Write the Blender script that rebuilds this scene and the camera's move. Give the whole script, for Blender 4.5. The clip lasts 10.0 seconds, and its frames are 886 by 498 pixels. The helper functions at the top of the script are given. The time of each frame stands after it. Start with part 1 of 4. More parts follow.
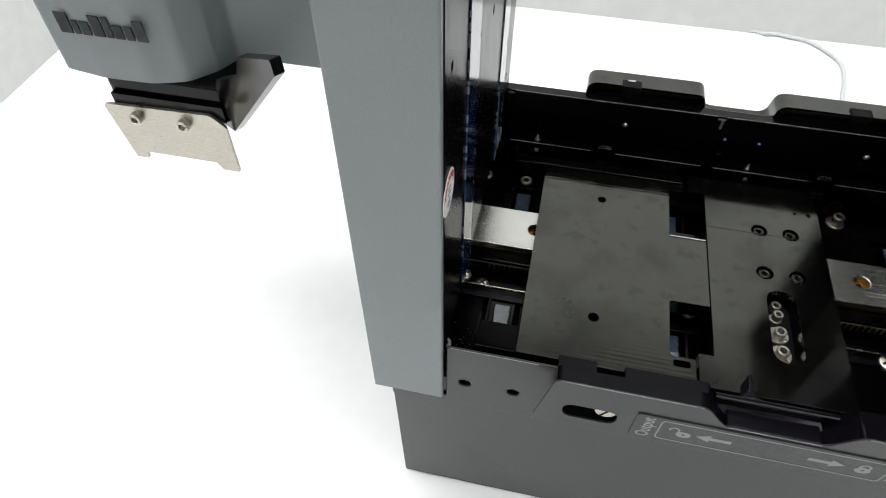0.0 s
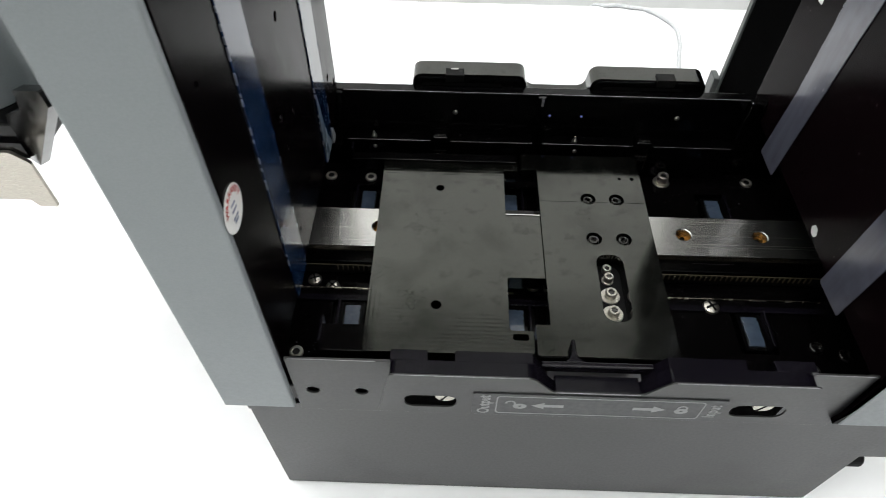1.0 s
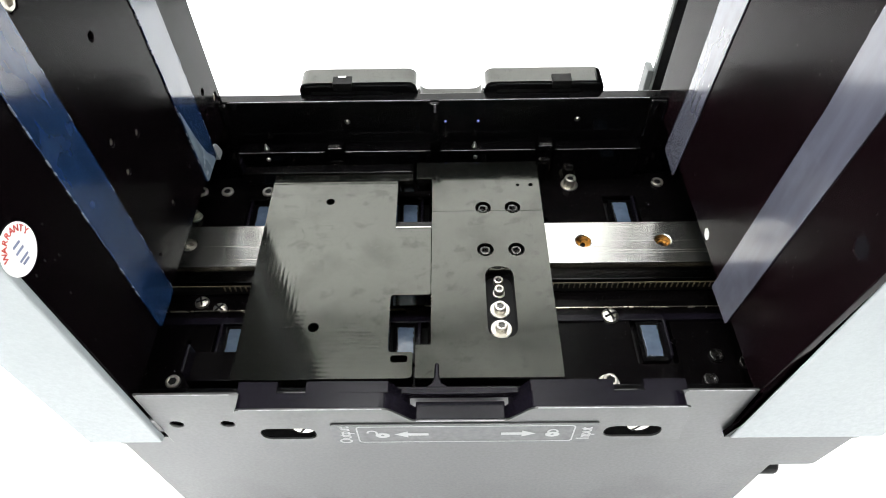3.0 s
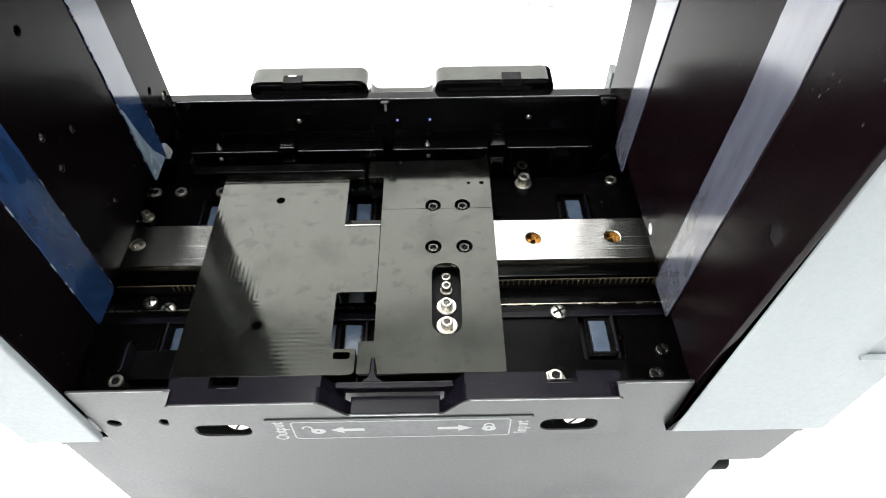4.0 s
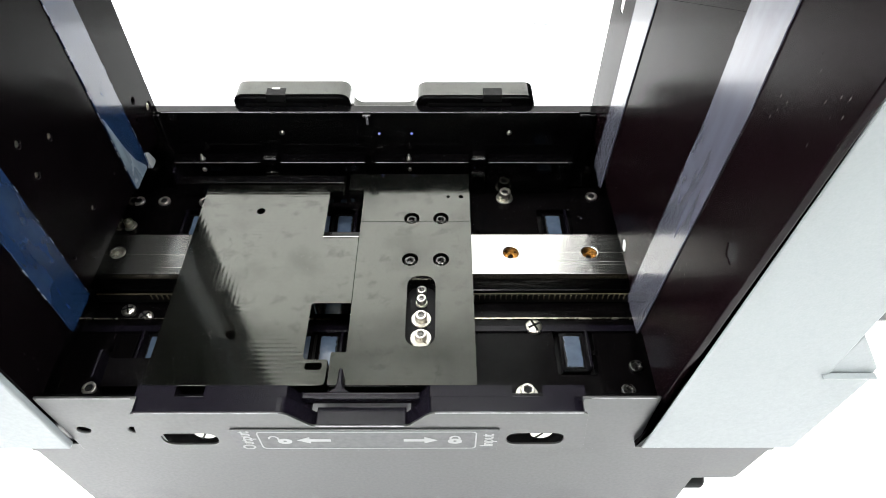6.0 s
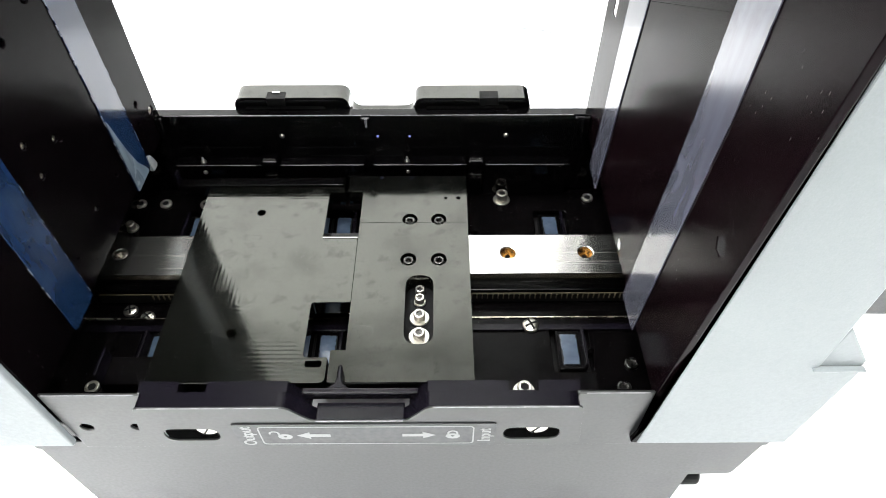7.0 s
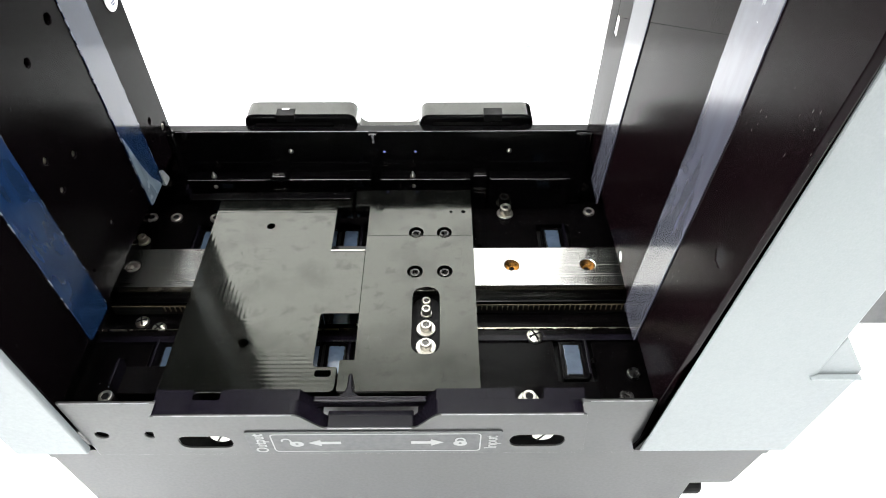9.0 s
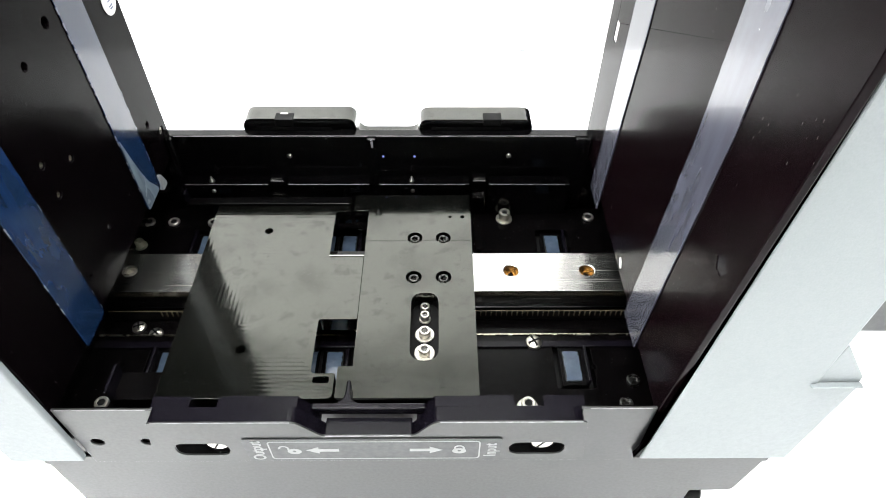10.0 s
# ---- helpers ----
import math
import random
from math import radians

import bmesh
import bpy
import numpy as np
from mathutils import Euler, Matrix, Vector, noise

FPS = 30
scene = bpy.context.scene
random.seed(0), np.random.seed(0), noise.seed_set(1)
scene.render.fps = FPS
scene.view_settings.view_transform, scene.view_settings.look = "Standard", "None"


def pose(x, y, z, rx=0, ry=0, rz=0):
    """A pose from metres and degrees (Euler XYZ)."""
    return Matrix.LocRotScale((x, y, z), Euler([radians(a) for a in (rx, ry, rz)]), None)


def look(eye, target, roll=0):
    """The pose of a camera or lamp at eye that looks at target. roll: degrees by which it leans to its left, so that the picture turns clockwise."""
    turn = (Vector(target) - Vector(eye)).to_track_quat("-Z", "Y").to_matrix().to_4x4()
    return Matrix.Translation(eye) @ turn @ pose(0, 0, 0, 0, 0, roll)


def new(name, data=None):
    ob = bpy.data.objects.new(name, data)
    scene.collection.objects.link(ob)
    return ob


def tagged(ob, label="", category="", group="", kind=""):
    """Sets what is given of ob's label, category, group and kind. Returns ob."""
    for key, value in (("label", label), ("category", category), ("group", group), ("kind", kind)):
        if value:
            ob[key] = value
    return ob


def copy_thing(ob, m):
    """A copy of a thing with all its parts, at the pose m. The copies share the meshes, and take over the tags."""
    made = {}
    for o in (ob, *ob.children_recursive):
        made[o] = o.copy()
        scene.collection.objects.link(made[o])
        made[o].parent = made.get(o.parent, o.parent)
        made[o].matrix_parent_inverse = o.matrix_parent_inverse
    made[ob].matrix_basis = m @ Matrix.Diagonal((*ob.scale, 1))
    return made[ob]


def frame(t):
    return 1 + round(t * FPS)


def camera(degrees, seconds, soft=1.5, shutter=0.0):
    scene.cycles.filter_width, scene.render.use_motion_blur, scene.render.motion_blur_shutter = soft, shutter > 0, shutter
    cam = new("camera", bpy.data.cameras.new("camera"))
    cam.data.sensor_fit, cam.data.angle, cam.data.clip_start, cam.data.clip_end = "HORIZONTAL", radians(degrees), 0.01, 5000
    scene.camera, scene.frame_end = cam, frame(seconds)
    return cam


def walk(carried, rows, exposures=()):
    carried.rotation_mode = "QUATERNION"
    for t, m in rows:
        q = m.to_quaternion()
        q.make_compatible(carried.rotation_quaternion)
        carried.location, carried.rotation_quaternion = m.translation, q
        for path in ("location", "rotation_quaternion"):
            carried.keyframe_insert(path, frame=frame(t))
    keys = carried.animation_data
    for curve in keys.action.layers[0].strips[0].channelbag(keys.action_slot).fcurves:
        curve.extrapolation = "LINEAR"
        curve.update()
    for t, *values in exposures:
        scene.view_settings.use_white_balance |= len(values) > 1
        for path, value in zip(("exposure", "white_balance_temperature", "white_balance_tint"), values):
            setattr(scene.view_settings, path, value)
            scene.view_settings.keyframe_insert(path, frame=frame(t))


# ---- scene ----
cam = camera(69.86, 10.0, soft=0.9, shutter=0.2)
PATH = [
    (0, (-0.1106, -0.1298, 0.4094), (-0.2485, 0.4964, -0.3580), -0.07),
    (0.5, (-0.1044, -0.1363, 0.4129), (-0.1631, 0.5031, -0.3537), 1.45),
    (1, (-0.0691, -0.1232, 0.4139), (-0.0795, 0.5078, -0.3619), 0.99),
    (1.5, (-0.0453, -0.1103, 0.4142), (-0.0522, 0.5097, -0.3704), 0.69),
    (2, (-0.0290, -0.1029, 0.4141), (-0.0340, 0.5190, -0.3689), -0.04),
    (3.5, (0.0027, -0.1071, 0.4068), (-0.0069, 0.5219, -0.3705), -1.59),
    (4, (0.0150, -0.1094, 0.4053), (0.0189, 0.5255, -0.3673), -0.73),
    (4.5, (0.0179, -0.1084, 0.4044), (0.0170, 0.5259, -0.3687), -0.51),
    (5, (0.0196, -0.1056, 0.4044), (0.0224, 0.5292, -0.3682), -0.23),
    (5.5, (0.0202, -0.1072, 0.4044), (0.0236, 0.5370, -0.3605), 0.44),
    (6, (0.0281, -0.1113, 0.4065), (0.0304, 0.5407, -0.3517), 0.12),
    (7.5, (0.0291, -0.1187, 0.4083), (0.0316, 0.5470, -0.3379), -0.13),
    (8, (0.0267, -0.1188, 0.4098), (0.0272, 0.5550, -0.3291), -0.39),
    (8.5, (0.0253, -0.1218, 0.4119), (0.0285, 0.5591, -0.3205), -0.29),
    (9, (0.0254, -0.1240, 0.4134), (0.0296, 0.5534, -0.3222), 0.02),
    (9.5, (0.0249, -0.1240, 0.4136), (0.0316, 0.5557, -0.3198), 0.37),
    (10, (0.0247, -0.1221, 0.4131), (0.0326, 0.5592, -0.3189), 0.39),
]
EXPOSURES = [(0, -1.75), (0.5, -2.25), (1.0, -1.6), (1.5, -0.35), (2.0, -0.15), (10, -0.08)]
# No lamp is in view; these ceiling lights are added, stronger on the left.
LAMPS = [(-0.70, -0.15, 1.2), (0.70, -0.20, 0.8), (-0.70, 0.40, 1.2), (0.70, 0.40, 0.8)]      # x, y and share of the light
LAMP_WATTS, LAMP_GLOW = 32.0, 4.0
walk(cam, [(t, look(eye, target, roll)) for t, eye, target, roll in PATH], EXPOSURES)

# ---- world and lamps ----
world = bpy.data.worlds.new("room_air")
world.use_nodes = True
world.node_tree.nodes["Background"].inputs[0].default_value = (0.9, 0.95, 1.0, 1)
world.node_tree.nodes["Background"].inputs[1].default_value = 0.3
scene.world = world


def area_lamp(name, place, size_x, size_y, watts, colour=(0.975, 0.995, 1.0)):
    lamp = bpy.data.lights.new(name, "AREA")
    lamp.shape, lamp.size, lamp.size_y, lamp.energy, lamp.color = "RECTANGLE", size_x, size_y, watts, colour
    ob = new(name, lamp)
    ob.matrix_basis = pose(*place)
    return ob


for lx, ly, share in LAMPS:
    area_lamp("added_ceiling_lamp", (lx, ly, 1.755), 1.15, 0.55, LAMP_WATTS * share)

# ---- materials ----


def material(name, colour, rough=0.5, metal=0.0, spec=0.5, vary=0.15, grain=400.0, bump=0.0, bump_scale=2500.0, stretch=(1, 1, 1),
             stains=0.0, stain_scale=40.0, stain_colour=None, rough_vary=0.08, coat=0.0, specks=0.0, speck_scale=260.0, glow=0.0, rings=None, smudge=0.0, tint=None, marks=0.0):
    """A surface with grain, broad stains, uneven gloss, fine relief and, if asked, small pale scratches."""
    m = bpy.data.materials.new(name)
    m.use_nodes = True
    nodes, links = m.node_tree.nodes, m.node_tree.links
    bsdf = nodes["Principled BSDF"]
    bsdf.inputs["Metallic"].default_value = metal
    bsdf.inputs["Specular IOR Level"].default_value = spec
    bsdf.inputs["Coat Weight"].default_value = coat
    bsdf.inputs["Coat Roughness"].default_value = 0.08
    if tint:
        bsdf.inputs["Specular Tint"].default_value = (*tint, 1)
    coord = nodes.new("ShaderNodeTexCoord")
    mapping = nodes.new("ShaderNodeMapping")
    mapping.inputs["Scale"].default_value = stretch
    links.new(coord.outputs["Object"], mapping.inputs[0])

    def noise_at(scale, detail=4.0, plain=False):
        n = nodes.new("ShaderNodeTexNoise")
        n.inputs["Scale"].default_value, n.inputs["Detail"].default_value = scale, detail
        links.new((coord.outputs["Object"] if plain else mapping.outputs[0]), n.inputs["Vector"])
        return n.outputs["Fac"]

    def mix(fac, a, b, kind="MIX"):
        n = nodes.new("ShaderNodeMix")
        n.data_type, n.blend_type = "RGBA", kind
        for socket, value in ((n.inputs[0], fac), (n.inputs[6], a), (n.inputs[7], b)):
            if isinstance(value, bpy.types.NodeSocket):
                links.new(value, socket)
            else:
                socket.default_value = value if not isinstance(value, tuple) else (*value, 1)
        return n.outputs[2]

    def ramp(value, low, high, to=1.0):
        n = nodes.new("ShaderNodeMapRange")
        links.new(value, n.inputs[0])
        n.inputs[1].default_value, n.inputs[2].default_value = low, high
        n.inputs[3].default_value, n.inputs[4].default_value = 0.0, to
        return n.outputs[0]

    dark = tuple(c * (1 - vary) for c in colour)
    light = tuple(min(1, c * (1 + vary)) for c in colour)
    out = mix(ramp(noise_at(grain), 0.3, 0.7), dark, light)
    rough_out = ramp(noise_at(grain * 0.4), 0.3, 0.7, 2 * rough_vary)
    if stains:
        where = ramp(noise_at(stain_scale, 5.0, True), 0.52, 0.66, stains)
        out = mix(where, out, stain_colour or tuple(c * 0.5 for c in colour))
        add = nodes.new("ShaderNodeMath")
        add.operation = "MULTIPLY_ADD"
        links.new(where, add.inputs[0])
        add.inputs[1].default_value = 0.18
        links.new(rough_out, add.inputs[2])
        rough_out = add.outputs[0]
    if specks:
        v = nodes.new("ShaderNodeTexVoronoi")
        v.inputs["Scale"].default_value = speck_scale
        links.new(mapping.outputs[0], v.inputs["Vector"])
        near = nodes.new("ShaderNodeMath")
        near.operation, near.inputs[1].default_value = "LESS_THAN", 0.11
        links.new(v.outputs["Distance"], near.inputs[0])
        rare = ramp(noise_at(55.0, 3.0, True), 0.56, 0.62, specks)
        both = nodes.new("ShaderNodeMath")
        both.operation = "MULTIPLY"
        links.new(near.outputs[0], both.inputs[0])
        links.new(rare, both.inputs[1])
        out = mix(both.outputs[0], out, (0.55, 0.54, 0.52))
    links.new(out, bsdf.inputs["Base Color"])
    total = nodes.new("ShaderNodeMath")
    total.operation, total.inputs[1].default_value = "ADD", max(0.0, rough - rough_vary)
    links.new(rough_out, total.inputs[0])
    links.new(total.outputs[0], bsdf.inputs["Roughness"])
    if smudge:
        # oily smears and handling marks that dull the gloss
        broad, fine_marks = ramp(noise_at(28.0, 6.0, True), 0.48, 0.70), ramp(noise_at(130.0, 4.0, True), 0.56, 0.68, 0.7)
        most = nodes.new("ShaderNodeMath")
        most.operation = "MAXIMUM"
        links.new(broad, most.inputs[0])
        links.new(fine_marks, most.inputs[1])
        dull = nodes.new("ShaderNodeMath")
        dull.operation = "MULTIPLY_ADD"
        links.new(most.outputs[0], dull.inputs[0])
        dull.inputs[1].default_value, dull.inputs[2].default_value = -smudge * spec, spec
        links.new(dull.outputs[0], bsdf.inputs["Specular IOR Level"])
    if marks:
        # thin outlines of dried drops, here and there
        drop = nodes.new("ShaderNodeMath")
        drop.operation, drop.inputs[1].default_value, drop.inputs[2].default_value = "COMPARE", 0.56, 0.006
        links.new(noise_at(150.0, 0.6, True), drop.inputs[0])
        seldom = nodes.new("ShaderNodeMath")
        seldom.operation = "MULTIPLY"
        links.new(drop.outputs[0], seldom.inputs[0])
        links.new(ramp(noise_at(24.0, 2.0, True), 0.54, 0.60, marks), seldom.inputs[1])
        level = nodes.new("ShaderNodeMath")
        level.operation = "MULTIPLY_ADD"
        links.new(seldom.outputs[0], level.inputs[0])
        level.inputs[1].default_value = -spec
        level.inputs[2].default_value = spec
        for link in list(bsdf.inputs["Specular IOR Level"].links):
            links.new(link.from_socket, level.inputs[2])
        links.new(level.outputs[0], bsdf.inputs["Specular IOR Level"])
    if bump:
        b = nodes.new("ShaderNodeBump")
        b.inputs["Strength"].default_value, b.inputs["Distance"].default_value = bump, 0.0002
        links.new(noise_at(bump_scale, 3.0), b.inputs["Height"])
        links.new(b.outputs[0], bsdf.inputs["Normal"])
    if rings:
        # tool marks: nested rectangles left by the cutter
        cx, cy, half_x, half_y, pitch, deep = rings
        split = nodes.new("ShaderNodeSeparateXYZ")
        links.new(coord.outputs["Object"], split.inputs[0])

        def math_node(kind, a, b=None):
            n = nodes.new("ShaderNodeMath")
            n.operation = kind
            for socket, value in zip(n.inputs, (a, b)):
                if isinstance(value, bpy.types.NodeSocket):
                    links.new(value, socket)
                elif value is not None:
                    socket.default_value = value
            return n.outputs[0]

        reach = [math_node("SUBTRACT", math_node("ABSOLUTE", math_node("SUBTRACT", split.outputs[i], c)), h) for i, c, h in ((0, cx, half_x), (1, cy, half_y))]
        wave = math_node("SINE", math_node("MULTIPLY", math_node("MAXIMUM", *reach), 2 * math.pi / pitch))
        faint = math_node("MULTIPLY", wave, ramp(noise_at(35.0, 2.0, True), 0.35, 0.7))
        b = nodes.new("ShaderNodeBump")
        b.inputs["Strength"].default_value, b.inputs["Distance"].default_value = 1.0, deep
        links.new(faint, b.inputs["Height"])
        for link in list(bsdf.inputs["Normal"].links):
            links.new(link.from_socket, b.inputs["Normal"])
        links.new(b.outputs[0], bsdf.inputs["Normal"])
    if glow:
        bsdf.inputs["Emission Color"].default_value = (1, 0.985, 0.96, 1)
        bsdf.inputs["Emission Strength"].default_value = glow
    return m


ANODISED = material("black_anodised_aluminium", (0.00129, 0.00122, 0.00137), 0.14, spec=0.19, vary=0.3, bump=0.02, stains=0.25, stain_scale=45, stain_colour=(0.00266, 0.00251, 0.00228), specks=0.08, speck_scale=420, rough_vary=0.04)
MILLED = material("milled_black_plate", (0.00106, 0.00114, 0.00091), 0.09, spec=0.699, vary=0.3, grain=260, bump=0.02, bump_scale=420, stains=0.3, stain_scale=85, stain_colour=(0.00304, 0.00319, 0.00266), specks=0.16, speck_scale=380, rough_vary=0.03, rings=(-0.072, 0.100, 0.012, 0.030, 0.0024, 0.000007), smudge=0.36, tint=(0.98, 1.0, 0.9), marks=0.3)
BLOCK = material("smooth_black_block", (0.00122, 0.00129, 0.00114), 0.10, spec=0.699, vary=0.3, grain=160, bump=0.015, bump_scale=300, stains=0.3, stain_scale=55, stain_colour=(0.00304, 0.00319, 0.00281), specks=0.10, speck_scale=400, rough_vary=0.03, smudge=0.34, tint=(0.98, 1.0, 0.9), marks=0.25)
WALL_BLACK = material("black_tower_plate", (0.0017, 0.0011, 0.0014), 0.21, spec=0.035, vary=0.2, bump=0.008, bump_scale=2200, specks=0.03, speck_scale=430, stretch=(1, 1, 0.35), rough_vary=0.025)
# Real scratches; the redder, lighter tone paints how light falls on this wall.
WALL_SCRATCHED_LIT = material("scratched_lit_tower_plate", (0.0038, 0.0018, 0.0024), 0.21, spec=0.035, vary=0.2, bump=0.008, bump_scale=2200, specks=0.16, speck_scale=520, stretch=(1, 1, 0.35), rough_vary=0.025)
# Near-black: stands in for shade behind slots and holes; also the post's black.
RECESS = material("matte_black_and_shade", (0.0004, 0.0004, 0.0004), 0.9, spec=0.01, vary=0.2)
PANEL = material("black_textured_paint", (0.00874, 0.00897, 0.00935), 0.36, spec=0.547, vary=0.035, grain=1400, bump=0.02, bump_scale=3500, stains=0.2, stain_scale=22, stain_colour=(0.01064, 0.01064, 0.01064), rough_vary=0.035)
LATCH = material("satin_black_latch", (0.0036, 0.0030, 0.0050), 0.20, spec=0.15, vary=0.06, grain=900, rough_vary=0.03)
GREY = material("grey_powder_coat", (0.209, 0.228, 0.2356), 0.40, spec=0.342, vary=0.04, grain=1200, bump=0.22, bump_scale=1500, stains=0.25, stain_scale=18, stain_colour=(0.1938, 0.2128, 0.2204))
POST_GREY = material("mid_grey_post_trim", (0.085, 0.092, 0.09), 0.45, vary=0.06, bump=0.1, spec=0.3)
# Shaded copy of the anodised black: less gloss keeps floor and posts dark.
SHADED_BLACK = material("black_anodised_shaded", (0.0013, 0.0011, 0.0012), 0.15, spec=0.07, vary=0.3, bump=0.02, stains=0.25, stain_scale=45, stain_colour=(0.0030, 0.0026, 0.0024), specks=0.12, speck_scale=420, rough_vary=0.04)
DARK_GREY = material("dark_grey_paint", (0.0532, 0.05472, 0.057), 0.45, vary=0.1, bump=0.2, spec=0.38)
STEEL = material("ground_steel", (0.4712, 0.4636, 0.4408), 0.25, metal=1.0, vary=0.015, grain=220, stretch=(0.04, 14, 6), bump=0.006, bump_scale=900, rough_vary=0.025)
ZINC = material("zinc_plated_screw", (0.50, 0.475, 0.42), 0.32, metal=1.0, vary=0.15, grain=900, bump=0.03, rough_vary=0.06)
DARK_SCREW = material("black_and_shaded_screw", (0.075, 0.073, 0.07), 0.28, metal=1.0, vary=0.3, grain=900, rough_vary=0.08)
SHEET = material("stainless_sheet", (0.456, 0.4256, 0.3724), 0.34, metal=1.0, vary=0.1, grain=500, stretch=(1, 1, 8), bump=0.08)
BRASS = material("brass_bushing", (0.3496, 0.1596, 0.0342), 0.28, metal=1.0, vary=0.25, grain=700)
# Same tape twice: stronger light on the right is painted as a paler tone.
TAPE_LIT = material("pale_slick_tape_lit", (0.072, 0.075, 0.099), 0.19, spec=0.55, vary=0.14, grain=60, stretch=(1, 3, 0.5), bump=0.015, bump_scale=400, stains=0.35, stain_scale=55, stain_colour=(0.105, 0.110, 0.140), coat=0.3, rough_vary=0.05)
TAPE_BLUE = material("blue_slick_tape_shaded", (0.0065, 0.019, 0.055), 0.12, spec=0.47, vary=0.3, grain=80, stretch=(1, 2, 0.45), bump=0.012, bump_scale=400, stains=0.28, stain_scale=70, stain_colour=(0.0304, 0.0532, 0.0988), coat=0.1, rough_vary=0.03)
PAD = material("pale_blue_rubber_pad", (0.045, 0.064, 0.094), 0.12, spec=1.0, vary=0.1, grain=300, bump=0.04, bump_scale=500, stains=0.3, stain_scale=110, stain_colour=(0.085, 0.105, 0.135), coat=0.6)
RUBBER = material("black_rubber", (0.00304, 0.00304, 0.00304), 0.6, spec=0.152, vary=0.2)
BELT = material("belt_cord_edge", (0.052, 0.041, 0.022), 0.5, vary=0.3, grain=600, spec=0.38)
EDGE_SHINE = material("edge_highlight_metal", (0.57, 0.532, 0.418), 0.25, metal=1.0, vary=0.1)
LABEL = material("dark_grey_label_film", (0.0342, 0.03572, 0.038), 0.4, vary=0.1, grain=900, bump=0.05, spec=0.38)
INK = material("pale_grey_print", (0.2508, 0.2546, 0.2546), 0.5, vary=0.06, spec=0.38)
# Pale edge colour for painted highlights, and for wear on the latch.
EDGE_PALE = material("edge_wear_and_highlight", (0.1976, 0.19, 0.2052), 0.35, vary=0.5, grain=240, bump=0.05, spec=0.38)
FRAY = material("whitened_torn_edge", (0.1292, 0.1444, 0.171), 0.45, vary=0.4, grain=500, bump=0.1, spec=0.38)
DARK_INK = material("black_print", (0.0114, 0.01292, 0.0152), 0.5, vary=0.1, spec=0.38)
STICKER = material("white_paper_sticker", (0.80, 0.79, 0.77), 0.5, vary=0.03, stains=0.2, stain_scale=200, stain_colour=(0.72, 0.70, 0.70))
RED_INK = material("red_print", (0.4712, 0.0532, 0.038), 0.5, vary=0.1, spec=0.38)
BLUE_INK = material("blue_grey_print", (0.1672, 0.19, 0.2736), 0.5, vary=0.1, spec=0.38)
TABLE = material("white_laminate", (0.86, 0.865, 0.87), 0.35, vary=0.015, grain=60, bump=0.03, stains=0.12, stain_scale=6, stain_colour=(0.82, 0.825, 0.83))
PLASTER = material("white_plaster", (0.88, 0.88, 0.87), 0.8, vary=0.03, grain=30, bump=0.2, bump_scale=300, stains=0.1, stain_scale=2)
VINYL = material("pale_vinyl_floor", (0.74, 0.75, 0.75), 0.4, vary=0.06, grain=25, bump=0.05, stains=0.2, stain_scale=3)
CABLE = material("grey_cable_jacket", (0.55, 0.56, 0.57), 0.45, vary=0.1)
DIFFUSER = material("lamp_diffuser", (0.9, 0.9, 0.88), 0.5, vary=0.01, glow=LAMP_GLOW)
FILM = material("whitish_strip_patch", (0.13, 0.165, 0.20), 0.25, vary=0.25, grain=120, stretch=(1, 3, 0.6), stains=0.5, stain_scale=60, stain_colour=(0.10, 0.14, 0.19), spec=0.4)
LED_BLUE = material("lit_blue_indicator", (0.05, 0.08, 0.5), 0.3, glow=0.5)
LED_BLUE.node_tree.nodes["Principled BSDF"].inputs["Emission Color"].default_value = (0.42, 0.48, 1.0, 1)
CLEAR = material("clear_plastic_corner", (0.26, 0.27, 0.28), 0.25, vary=0.1, spec=0.38)

# ---- mesh helpers ----


def part(name, bm, mat, parent=None, label="", bevel=0.0, smooth=False, segments=2):
    """One mesh object from a bmesh, under its thing."""
    bmesh.ops.recalc_face_normals(bm, faces=bm.faces)
    mesh = bpy.data.meshes.new(name)
    bm.to_mesh(mesh)
    bm.free()
    mesh.materials.append(mat)
    ob = new(name, mesh)
    if parent:
        ob.parent = parent
    if label:
        tagged(ob, label)
    if smooth:
        for p in mesh.polygons:
            p.use_smooth = True
    if bevel:
        mod = ob.modifiers.new("worn_edges", "BEVEL")
        mod.width, mod.segments, mod.limit_method, mod.angle_limit = bevel, segments, "ANGLE", radians(38)
    return ob


def thing(name, label, category, group="", at=(0, 0, 0)):
    ob = new(name)
    ob.empty_display_size = 0.02
    ob.location = at
    return tagged(ob, label, category, group)


def box(bm, x0, x1, y0, y1, z0, z1):
    vs = [bm.verts.new((x, y, z)) for z in (z0, z1) for x, y in ((x0, y0), (x1, y0), (x1, y1), (x0, y1))]
    for f in ((0, 1, 2, 3), (4, 5, 6, 7), (0, 1, 5, 4), (1, 2, 6, 5), (2, 3, 7, 6), (3, 0, 4, 7)):
        bm.faces.new([vs[i] for i in f])
    return bm


def boxes(*rows):
    bm = bmesh.new()
    for row in rows:
        box(bm, *row)
    return bm


